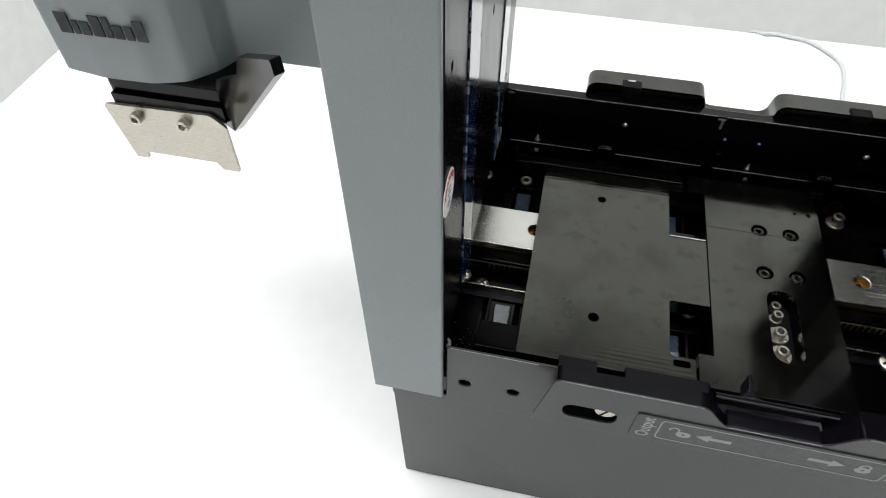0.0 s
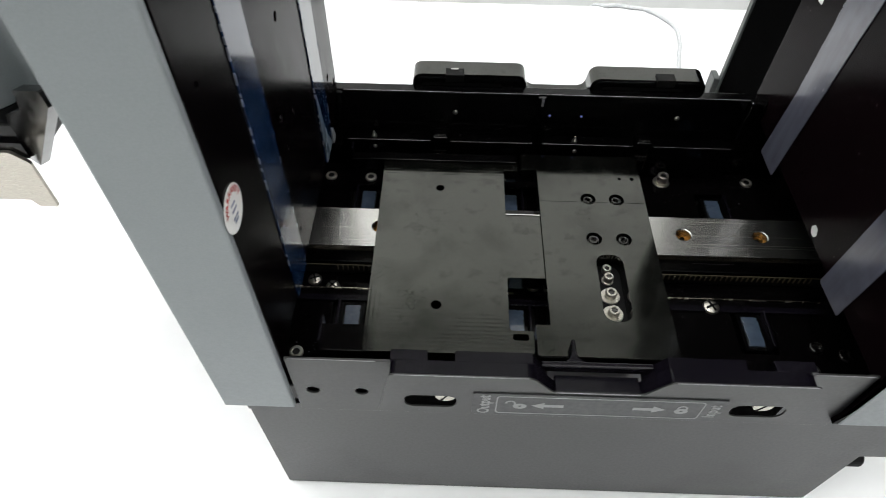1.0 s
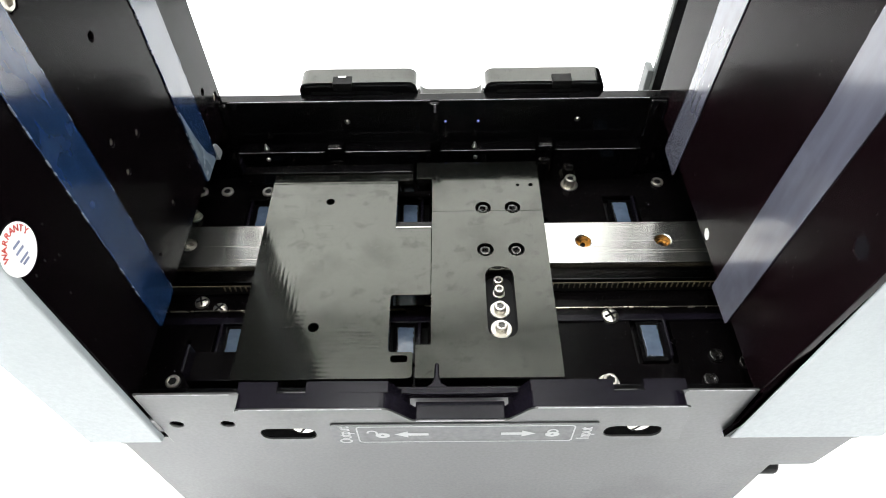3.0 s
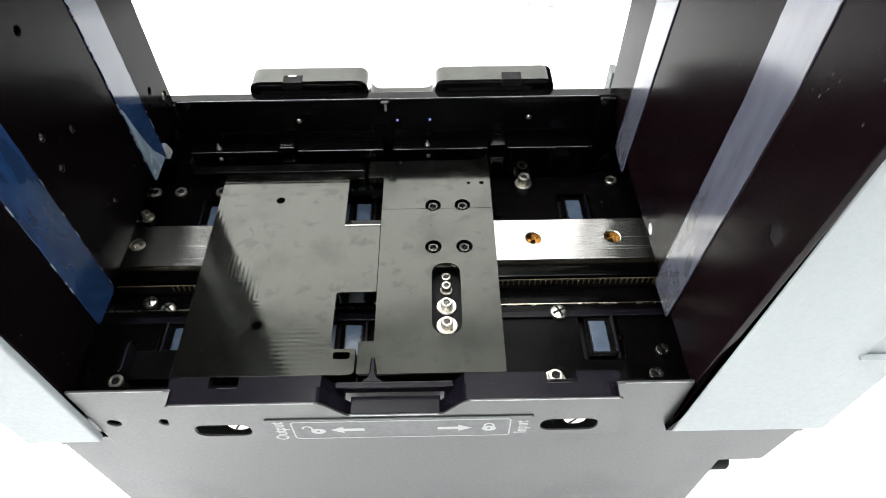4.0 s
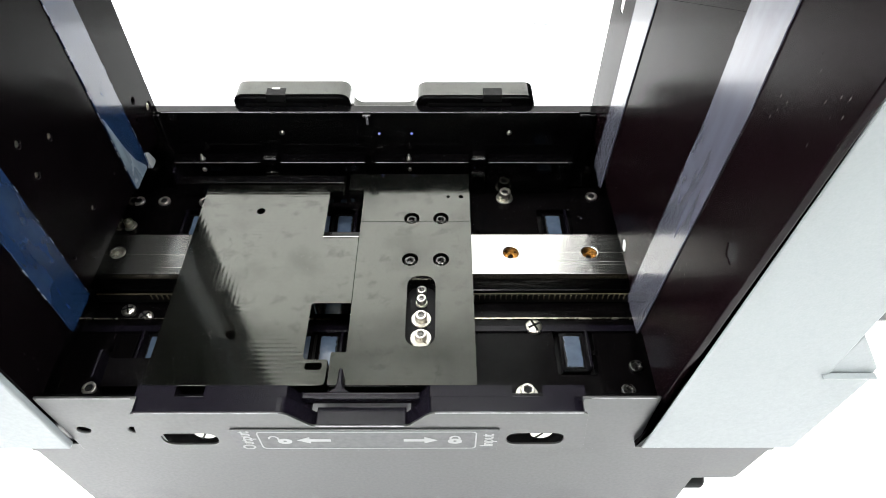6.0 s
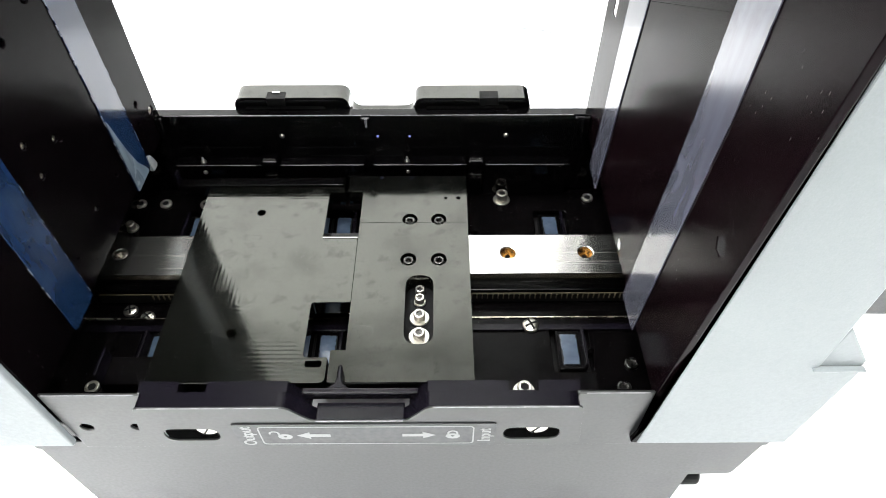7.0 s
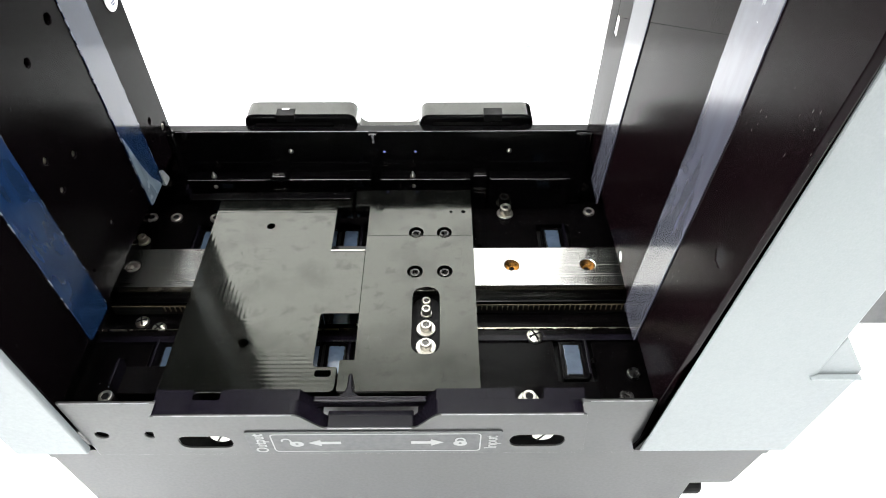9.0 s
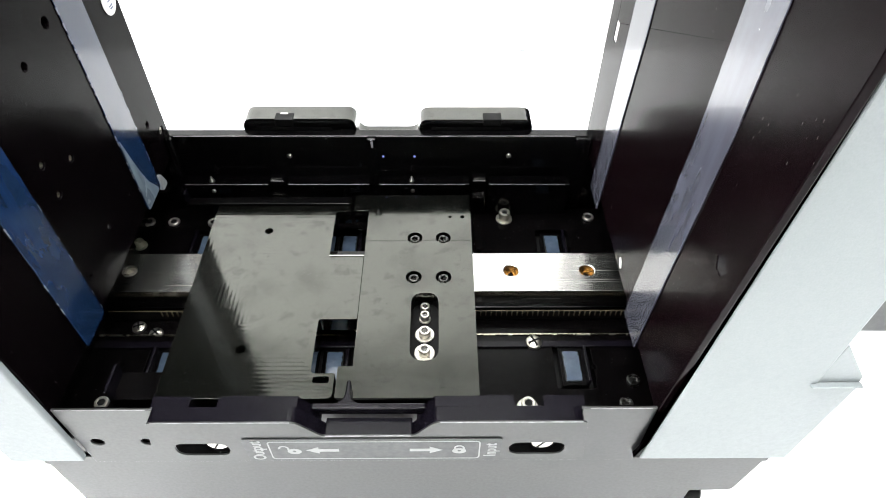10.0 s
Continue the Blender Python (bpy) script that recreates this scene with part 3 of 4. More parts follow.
for fy0, fy1 in ((0.0322, 0.0465), (0.1678, 0.1730)):
    part("corner_fin", boxes((-0.1312, -0.1298, fy0, fy1, 0.1431, 0.1515)), LATCH, carriage, "thin upright corner fin", bevel=0.0003)
part("notch_edge", boxes((-0.0374, -0.0180, 0.1231, 0.1238, 0.1360, 0.1441)), STEEL, carriage, "bright notch edge")
slot = rounded([(0.0103, 0.0522), (0.0250, 0.0522), (0.0250, 0.0955), (0.0103, 0.0955)], 0.0072, 7)
CS = [(0.0112, 0.1370), (0.0278, 0.1370), (0.0112, 0.1067), (0.0278, 0.1067)]
drive = [(SEAM + 0.0002, 0.0490), (-0.0248, 0.0490), (-0.0248, 0.0315), (0.0445, 0.0315), (0.0445, 0.1740), (SEAM - 0.0090, 0.1740), (SEAM - 0.0090, 0.1602), (SEAM + 0.0002, 0.1602)]
part("drive_plate", plate(rounded(drive, [0.0004, 0.0008, 0.001, 0.0006, 0.0006, 0.0006, 0.0006, 0.001]), [slot] + [ring(x, y, 0.0044, 24) for x, y in CS] + [ring(0.0320, 0.1545, 0.0010, 10), ring(0.0395, 0.1545, 0.0013, 10)], 0.1345, 0.1445), BLOCK, carriage, "smooth black drive plate with a long slot", bevel=0.0003)
part("scribe_line", boxes((-0.0172, 0.0440, 0.13440, 0.13462, 0.1443, 0.14453)), RUBBER, carriage)
part("under_block", boxes((-0.0900, 0.0300, 0.1080, 0.1360, 0.1328, 0.1339)), ANODISED, carriage)
part("slot_floor", boxes((0.0085, 0.0265, 0.0520, 0.0975, 0.1318, 0.1344)), RUBBER, carriage)
for x, y in CS:
    part("countersink", lathe([(0.0043, 0.0), (0.0043, 0.0006)], (x, y, 0.1388), 20), RUBBER, carriage)
    part("screw", socket_head(x, y, 0.1395, 0.0030, 0.0044), DARK_SCREW, carriage, "black socket screw in a countersink", bevel=0.0002)
for y, r, w in ((0.0913, 0.0026, 0.0), (0.0848, 0.0026, 0.0032), (0.0743, 0.0031, 0.0052), (0.0628, 0.0031, 0.0054)):
    add_socket(0.0176, y, 0.1345, r, 0.0040, w, carriage, "silvery socket screw in the slot", DARK_SCREW)

# ---- plate lifters ----


def plate_lifter(out, lift, label):
    ob = thing("plate_lifter", label, "lifter", "plate lifters")
    top = 0.1212 + lift
    part("post", boxes((-0.0062, 0.0062, -0.0118, 0.0112, 0.1122, top - 0.0012)), SHADED_BLACK, ob, bevel=0.0005)
    rim = plate(rect(-0.0064, 0.0064, -0.0120, 0.0114, 0.0006), [rect(-0.0047, 0.0047, -0.0101, 0.0093, 0.0004)], top - 0.0011, top + 0.0006)
    part("cap_rim", rim, ANODISED, ob, "worn black rim round the pad", bevel=0.0002)
    part("cap_floor", boxes((-0.0048, 0.0048, -0.0102, 0.0094, top - 0.0010, top - 0.0002)), RUBBER, ob)
    edge = []
    for k in range(44):
        u = k / 44 * 4
        side, v = int(u), u - int(u)
        c = ((-0.0041, -0.0095), (0.0041, -0.0095), (0.0041, 0.0087), (-0.0041, 0.0087))
        d = Vector(c[side]).lerp(Vector(c[(side + 1) % 4]), v)
        edge.append((d.x + random.uniform(-0.0004, 0.0004), d.y + random.uniform(-0.0003, 0.0003)))
    part("pad", plate(edge, [], top, top + 0.0014), PAD, ob, "pale blue rubber pad with ragged edge", bevel=0.0003)
    a, b = sorted((out * 0.0066, out * 0.0081))
    part("guide_fin", boxes((a, b, -0.0116, 0.0106, 0.1122, top + 0.0052)), LATCH, ob, "thin black guide fin", bevel=0.0003)
    return ob


LOWERED = "lowered black lifter post with a pale blue rubber pad"
for x, sign in zip(LIFT_X, (-1, 1, -1, 1)):
    first = plate_lifter(sign, -0.0022, LOWERED)
    first.matrix_basis = pose(x, LIFT_Y[0], 0)
    copy_thing(first, pose(x, LIFT_Y[1], 0))

# ---- towers ----
# unseen tower tops, raised to block light mirrored in the carriage plate
TOP = 0.95


def tower_wall(near, y_end, holes, x_low, x_high, slots=()):
    return plate(near + [(y_end, TOP), (y_end, 0.162)], [ring(y, z, r, 6 if r > 0.0029 else 12) for y, z, r in holes] + [rect(*s, 0.0014) for s in slots], x_low, x_high, "x")


def ragged(corners, step=0.0028, off=0.00007):
    """An outline with slightly torn, uneven long edges."""
    out = []
    for i, p in enumerate(corners):
        p, q = Vector(p), Vector(corners[(i + 1) % len(corners)])
        n = max(1, int((q - p).length / step))
        for k in range(n):
            d = p.lerp(q, k / n)
            tear = off * (5 if random.random() < 0.05 else 1)
            out.append((d.x + (random.uniform(-tear, tear) if k else 0), d.y + (random.uniform(-off, off) if k else 0)))
    return out


def torn_edge(strip, y, z0, z1, out, x_low, x_high, chance):
    """A whitened, frayed line along one long edge of a guide strip, broken into stretches."""
    z = z0
    while z < z1:
        length = random.uniform(0.0012, 0.005)
        if random.random() < chance:
            n = max(3, int(length / 0.0006))
            rim = [(y - out * 0.00005, z + length * k / n) for k in range(n + 1)]
            fringe = [(y + out * random.uniform(0.00003, 0.0003), z + length * k / n) for k in range(n, -1, -1)]
            part("torn_edge", plate(rim + fringe, [], x_low, x_high, "x"), FRAY, strip)
        z += length + random.uniform(0.0003, 0.004)


tower = thing("stack_tower", "tall plate tower, grey cover outside, glossy black inside", "tower", "plate towers")
left_holes = [(0.1063, 0.2755, 0.0019), (0.1320, 0.2810, 0.0026), (0.1053, 0.2297, 0.0019), (0.0865, 0.2410, 0.0019), (0.0865, 0.2245, 0.0019), (0.1060, 0.1850, 0.0016), (0.1330, 0.1830, 0.0013),
              (0.0770, 0.1810, 0.0012), (0.1780, 0.1950, 0.0019), (0.1740, 0.1850, 0.0013), (0.1912, 0.1815, 0.0028), (0.0755, 0.3080, 0.0042), (0.0230, 0.3040, 0.0015)]
part("inner_plate", tower_wall([(0.0128, 0.162), (0.0128, TOP)], 0.1985, left_holes, WL - 0.003, WL), WALL_BLACK, tower, "glossy black inner plate with small holes", bevel=0.0004)
# dark sheet painting the shade seen through the plate's holes
part("hole_shade_sheet", boxes((WL - 0.0060, WL - 0.0036, 0.0140, 0.1940, 0.1640, TOP - 0.002)), RUBBER, tower)
part("front_cover", boxes((-0.1757, WL - 0.0002, 0.0090, 0.0126, 0.1260, TOP)), GREY, tower, "grey powder-coated front cover", bevel=0.0008)
part("outer_cover", boxes((-0.1750, -0.1722, 0.0128, 0.1985, 0.1260, TOP)), GREY, tower, "grey powder-coated side cover", bevel=0.0006)
part("rear_cover", boxes((-0.1720, WL - 0.0064, 0.1955, 0.1985, 0.1600, TOP)), WALL_BLACK, tower)
part("top_cap", boxes((-0.1750, WL, 0.0090, 0.1985, TOP + 0.0002, TOP + 0.004)), GREY, tower, bevel=0.0008)
for y0, y1, low in ((0.0497, 0.0711, 0.1606), (0.1432, 0.1650, 0.1602)):
    outline = rounded([(y0, low), (y1, low), (y1, TOP - 0.02), (y0, TOP - 0.02)], 0.0022)
    strip = part("guide_strip", plate(ragged(outline), [], WL + 0.0001, WL + 0.0006, "x"), TAPE_BLUE, tower, "blue glossy low-friction guide strip", bevel=0.00015)
    torn_edge(strip, y0, low + 0.003, 0.42, -1, WL + 0.0001, WL + 0.0007, 0.6)
    torn_edge(strip, y1, low + 0.003, 0.42, 1, WL + 0.0001, WL + 0.0007, 0.35)
film = [(0.1436, 0.1606), (0.1625, 0.1608), (0.1602, 0.1650), (0.1545, 0.1730), (0.1502, 0.1850), (0.1464, 0.2000), (0.1436, 0.2120)]
part("whitish_patch", plate(rounded(film, 0.002), [], WL + 0.00065, WL + 0.0009, "x"), FILM, tower, "whitish patch on the strip's lower corner")
part("clear_corner", plate(rounded([(0.1654, 0.1560), (0.1735, 0.1560), (0.1690, 0.1660), (0.1656, 0.1680)], 0.002), [], WL - 0.001, WL + 0.0010, "x"), CLEAR, tower, "small milky plastic corner", bevel=0.0005)
for y, z, r in ((0.0190, 0.1840, 0.0022), (0.1912, 0.1815, 0.0024), (0.1053, 0.2297, 0.0016), (0.0865, 0.2410, 0.0016), (0.0865, 0.2245, 0.0016), (0.1060, 0.1850, 0.0013)):
    part("screw", socket_head(WL - 0.0026, y, z, r, 0.0018, axis="x"), ZINC, tower, "small silvery screw sunk in the plate")
part("screw", socket_head(WL - 0.0030, 0.0755, 0.3080, 0.0036, 0.0030, axis="x"), ZINC, tower, "silvery socket screw in the plate")

tower = thing("stack_tower", "tall plate tower, wide grey cover outside, scratched black inside", "tower", "plate towers")
right_holes = [(0.0975, 0.1665, 0.0034), (0.0180, 0.2545, 0.0040), (0.060, 0.186, 0.0012), (0.130, 0.176, 0.0010)]
part("inner_plate", tower_wall([(0.0128, 0.162), (0.0012, 0.315), (-0.0006, 0.340), (-0.0006, TOP)], 0.2075, right_holes, WR, WR + 0.003, [(0.1880, 0.1934, 0.2405, 0.2515)]), WALL_SCRATCHED_LIT, tower, "glossy black inner plate, finely scratched", bevel=0.0004)
part("hole_insert", lathe([(0.0040, 0.0), (0.0040, 0.001)], (WR + 0.0003, 0.0180, 0.2545), 6, axis="x"), LATCH, tower)
# white inserts paint the light that comes through this hole and the slot
part("hole_insert", lathe([(0.0034, 0.0), (0.0034, 0.001)], (WR + 0.0003, 0.0975, 0.1665), 6, axis="x"), STICKER, tower, "pale insert standing in for light through the hole")
part("hole_insert", boxes((WR + 0.0003, WR + 0.0013, 0.1881, 0.1933, 0.2406, 0.2514)), STICKER, tower)
cover = [(WR + 0.0003, 0.1260), (0.1885, 0.1260), (0.1926, 0.1925), (0.1750, 0.1925), (0.1765, TOP), (WR + 0.0125, TOP), (WR + 0.0110, 0.3300)]
part("front_cover", plate(cover, [], 0.0090, 0.0126, "y"), GREY, tower, "wide grey powder-coated front cover", bevel=0.0008)
part("gusset", plate([(0.1745, 0.1930), (0.1924, 0.1930), (0.1922, 0.1965), (0.1762, 0.2190)], [], 0.0100, 0.0126, "y"), GREY, tower, "small grey folded gusset", bevel=0.0004)
part("fold_lip", boxes((0.1722, 0.1926, 0.0072, 0.0098, 0.1927, 0.1936)), GREY, tower, bevel=0.0003)
part("edge_gasket", plate([(WR - 0.0026, 0.1270), (WR + 0.0001, 0.1270), (WR + 0.0108, 0.3300), (WR + 0.0123, TOP), (WR + 0.0034, TOP), (WR + 0.0034, 0.1500)], [], 0.0094, 0.0126, "y"), WALL_BLACK, tower, "black edge gasket")
part("outer_cover", boxes((0.1732, 0.1758, 0.0128, 0.2075, 0.1260, TOP)), GREY, tower, "grey powder-coated side cover", bevel=0.0006)
part("rear_cover", boxes((WR + 0.0032, 0.1730, 0.2040, 0.2075, 0.1600, TOP)), WALL_BLACK, tower)
part("top_cap", boxes((WR, 0.1760, 0.0090, 0.2075, TOP + 0.0002, TOP + 0.004)), GREY, tower, bevel=0.0008)
part("side_housing", boxes((0.1770, 0.2700, 0.0180, 0.1200, 0.2140, 0.500)), DARK_GREY, tower, "dark grey side housing", bevel=0.003)
near_strip = rounded([(0.0510, 0.1570), (0.0730, 0.1560), (0.0650, 0.2700), (0.0640, TOP - 0.02), (0.0398, TOP - 0.02), (0.0410, 0.2900)], [0.0016, 0.0016, 0, 0.001, 0.001, 0])
far_strip = rounded([(0.1520, 0.1530), (0.1732, 0.1535), (0.1690, 0.2000), (0.1690, TOP - 0.02), (0.1425, TOP - 0.02), (0.1430, 0.2700)], [0.0012, 0.0012, 0, 0.001, 0.001, 0])
for outline, y0, y1 in ((near_strip, 0.0, 0.0), (far_strip, 0.1430, 0.1690)):
    strip = part("guide_strip", plate(ragged(outline), [], WR - 0.0006, WR - 0.0001, "x"), TAPE_LIT, tower, "pale glossy low-friction guide strip in its lit tone", bevel=0.00015)
    if y1:
        torn_edge(strip, y1, 0.205, 0.40, 1, WR - 0.0007, WR - 0.0001, 0.3)

# ---- rear latch bar and front latch plate ----
rear = thing("rear_latch_bar", "black latch bar with two raised rounded tabs", "latch bar")
tabs = [(-0.0950, 0.150), (-0.0945, 0.1842), (-0.0268, 0.1842), (-0.0240, 0.1692), (0.0120, 0.1692), (0.0143, 0.1836), (0.0830, 0.1836), (0.0835, 0.150)]
part("bar", plate(rounded(tabs, [0.001, 0.0068, 0.0060, 0.0065, 0.0065, 0.0060, 0.0068, 0.001], 8), [], 0.1994, 0.2125, "y"), BLOCK, rear, bevel=0.0012, segments=3)
for tx0, tx1, nx in ((-0.0945, -0.0268, -0.0690), (0.0143, 0.0830, 0.0580)):
    face = rounded([(tx0 + 0.001, 0.1560), (tx0 + 0.001, 0.1828), (tx1 - 0.001, 0.1828), (tx1 - 0.001, 0.1560)], [0.001, 0.0062, 0.0055, 0.001], 7)
    # skin darker than the bar: the front's shade put into its material
    part("tab_shade_face", plate(face, [rounded([(tx0 + 0.006, 0.1715), (tx0 + 0.006, 0.1790), (tx1 - 0.013, 0.1790), (tx1 - 0.013, 0.1715)], 0.0025)], 0.1982, 0.1993, "y"), ANODISED, rear, "darker skin for the shaded front face, with a long pocket", bevel=0.0004)
    part("pocket_back", boxes((tx0 + 0.005, tx1 - 0.012, 0.1988, 0.19935, 0.1705, 0.1800)), RUBBER, rear)
    # black block painting the dark of an open notch
    part("tab_notch_shade", boxes((nx - 0.0056, nx + 0.0056, 0.1979, 0.2050, 0.1795, 0.1846)), RUBBER, rear, bevel=0.0003)
    # pale colour replaces the light a steel wire would catch
    part("tab_spring", boxes((nx - 0.017, nx + 0.015, 0.1972, 0.1980, 0.1730, 0.1737)), INK, rear, "thin pale spring wire, its shine put into the colour")
# a glint, added as a small steel patch
part("stop_glint", boxes((-0.0715, -0.0670, 0.2030, 0.2046, 0.1847, 0.1851)), STEEL, rear, "bright patch painted as a glint")

latch = thing("front_latch_plate", "black sliding latch plate with two slots and a label", "latch plate")
face = [(-0.0985, 0.1480), (-0.0925, 0.1800), (-0.0330, 0.1800), (-0.0235, 0.1685), (0.0145, 0.1685), (0.0235, 0.1800), (0.0848, 0.1800), (0.0880, 0.1480)]
slots = [rounded([(-0.0870, 0.1515), (-0.0640, 0.1515), (-0.0640, 0.1622), (-0.0870, 0.1622)], 0.0052, 8), rounded([(0.0548, 0.1515), (0.0785, 0.1515), (0.0785, 0.1622), (0.0548, 0.1622)], 0.0052, 8)]
part("face_plate", plate(rounded(face, [0, 0.0025, 0.0065, 0.0050, 0.0050, 0.0065, 0.0025, 0], 7), slots, 0.0, 0.0008, "y"), PANEL, latch, "black textured front face with two slots", bevel=0.0003)
body = boxes((-0.0600, 0.0510, 0.0009, 0.0035, 0.1485, 0.1659))
ends = ([(-0.0925, 0.1660), (-0.0925, 0.1799), (-0.0330, 0.1799), (-0.0225, 0.1660)], [(0.0135, 0.1660), (0.0235, 0.1799), (0.0848, 0.1799), (0.0848, 0.1660)])
for outline in ends:
    plate(rounded(outline, [0, 0.0025, 0.0065, 0], 7), [], 0.0009, 0.0072, "y", body)
for outline in ([(-0.0925, 0.1660), (-0.0925, 0.1800), (-0.0770, 0.1800), (-0.0770, 0.1660)], [(-0.0655, 0.1660), (-0.0655, 0.1800), (-0.0330, 0.1800), (-0.0250, 0.1660)],
                [(0.0155, 0.1660), (0.0235, 0.1800), (0.0560, 0.1800), (0.0560, 0.1660)], [(0.0680, 0.1660), (0.0680, 0.1800), (0.0848, 0.1800), (0.0848, 0.1660)]):
    plate(outline, [], 0.0072, 0.0121, "y", body)
bmesh.ops.remove_doubles(body, verts=body.verts, dist=1e-5)
# One piece with the face plate; its tops' shade is painted as darker black.
part("slide_body", body, LATCH, latch, "satin black slide with notched ledges", bevel=0.0004)
# near-black sheets carry the shade inside the two slots
part("slot_shade_sheet", boxes((-0.0920, -0.0605, 0.0066, 0.0073, 0.1356, 0.1655)), RECESS, latch)
part("slot_shade_sheet", boxes((0.0515, 0.0835, 0.0066, 0.0073, 0.1356, 0.1655)), RECESS, latch)
for nx0, nx1 in ((-0.0770, -0.0655), (0.0560, 0.0680)):
    part("notch_pin", boxes((nx0 + 0.003, nx1 - 0.003, 0.0078, 0.0100, 0.1686, 0.1698)), STEEL, latch, "small bright pin in the notch")
part("centre_block", boxes((-0.0225, 0.0138, 0.0010, 0.0088, 0.1500, 0.1681)), LATCH, latch, bevel=0.0005)
part("centre_bar", boxes((-0.0285, 0.0195, 0.0094, 0.0121, 0.1690, 0.1745)), LATCH, latch, bevel=0.0008)
fin = [(-0.0185, 0.0122), (-0.0090, 0.0122), (-0.0118, 0.0142), (-0.0127, 0.0170), (-0.0129, 0.0228), (-0.0138, 0.0238), (-0.0147, 0.0228), (-0.0149, 0.0170), (-0.0158, 0.0142)]
part("centre_fin", plate(fin, [], 0.1640, 0.1738), LATCH, latch, bevel=0.0005)
for x in (-0.0690, 0.0690):
    ob = part("screw", lathe([(0.0046, 0.0), (0.0046, 0.0050), (0.0043, 0.0054), (0.0010, 0.0055)], (x, 0.0066, 0.1592), 24, axis="y"), ZINC, latch, "silvery slotted screw", bevel=0.0002)
    # black bar in place of the shaded driver slot
    groove = boxes((-0.0044, 0.0044, -0.0004, 0.0004, -0.0002, 0.0002))
    bmesh.ops.transform(groove, matrix=pose(x, 0.0011, 0.1592, 90) @ pose(0, 0, 0, 0, 0, 62), verts=groove.verts)
    part("screw_slot_shade", groove, RUBBER, ob)

# pale lines: worn paint and the edges' highlights together
for ex0, ex1, ez in ((-0.0905, -0.0350, 0.1800), (0.0255, 0.0830, 0.1800), (-0.0222, 0.0132, 0.1685)):
    part("edge_line", boxes((ex0, ex1, -0.00012, 0.00022, ez - 0.00012, ez + 0.00012)), EDGE_PALE, latch, "pale line for the edge's wear and highlight")
for ex0, ex1 in ((WL + 0.003, -0.1000), (0.0900, WR - 0.003)):
    part("edge_line", boxes((ex0, ex1, 0.01208, 0.01235, 0.16835, 0.16862)), EDGE_PALE, base, "pale line for the edge's wear and highlight")
label = part("label_plate", plate(rect(-0.0572, 0.0515, 0.1470, 0.1668, 0.0015), [], -0.0006, -0.0001, "y"), LABEL, latch, "dark grey label with pale printing", bevel=0.0001)
part("frame_line", plate(rect(-0.0470, 0.0425, 0.1490, 0.1652, 0.0022), [rect(-0.0464, 0.0419, 0.1496, 0.1646, 0.0018)], -0.00075, -0.00065, "y"), INK, label)


def arrow(x, s):
    return plate([(x - s * 0.0070, 0.1560), (x + s * 0.0015, 0.1560), (x + s * 0.0015, 0.1542), (x + s * 0.0070, 0.1572), (x + s * 0.0015, 0.1602), (x + s * 0.0015, 0.1584), (x - s * 0.0070, 0.1584)], [], -0.00075, -0.00065, "y")


part("arrow", arrow(-0.0245, -1), INK, label)
part("arrow", arrow(0.0195, 1), INK, label)


def bow(u, v, r, tall):
    """The bow of a printed padlock: a half ring on two short legs."""
    outer = [(u + r * math.cos(math.pi * k / 10), v + r * math.sin(math.pi * k / 10)) for k in range(11)]
    inner = [(u + 0.62 * r * math.cos(math.pi * k / 10), v + 0.62 * r * math.sin(math.pi * k / 10)) for k in range(10, -1, -1)]
    return plate([(u + r, v - tall[1])] + outer + [(u - r, v - tall[0]), (u - 0.62 * r, v - tall[0])] + inner + [(u + 0.62 * r, v - tall[1])], [], -0.00075, -0.00065, "y")


for cx, closed in ((-0.0365, False), (0.0336, True)):
    part("lock_body", plate([(cx + 0.0030 * math.cos(a / 12 * math.pi), 0.1562 + 0.0024 * math.sin(a / 12 * math.pi)) for a in range(24)], [ring(cx, 0.1563, 0.0008, 8)], -0.00075, -0.00065, "y"), INK, label)
    part("lock_bow", bow(cx - (0 if closed else 0.0042), 0.1590, 0.0023, (0.0010, 0.0010) if closed else (0.0004, 0.0022)), INK, label)
part("lettering", letters("Output", 0.0062, pose(-0.0520, -0.0007, 0.1570, 90) @ pose(0, 0, 0, 0, 0, 90) @ Matrix.Diagonal((0.92, 1.2, 1, 1))), INK, label)
part("lettering", letters("Input", 0.0062, pose(0.0470, -0.0007, 0.1570, 90) @ pose(0, 0, 0, 0, 0, 90) @ Matrix.Diagonal((0.92, 1.2, 1, 1))), INK, label)

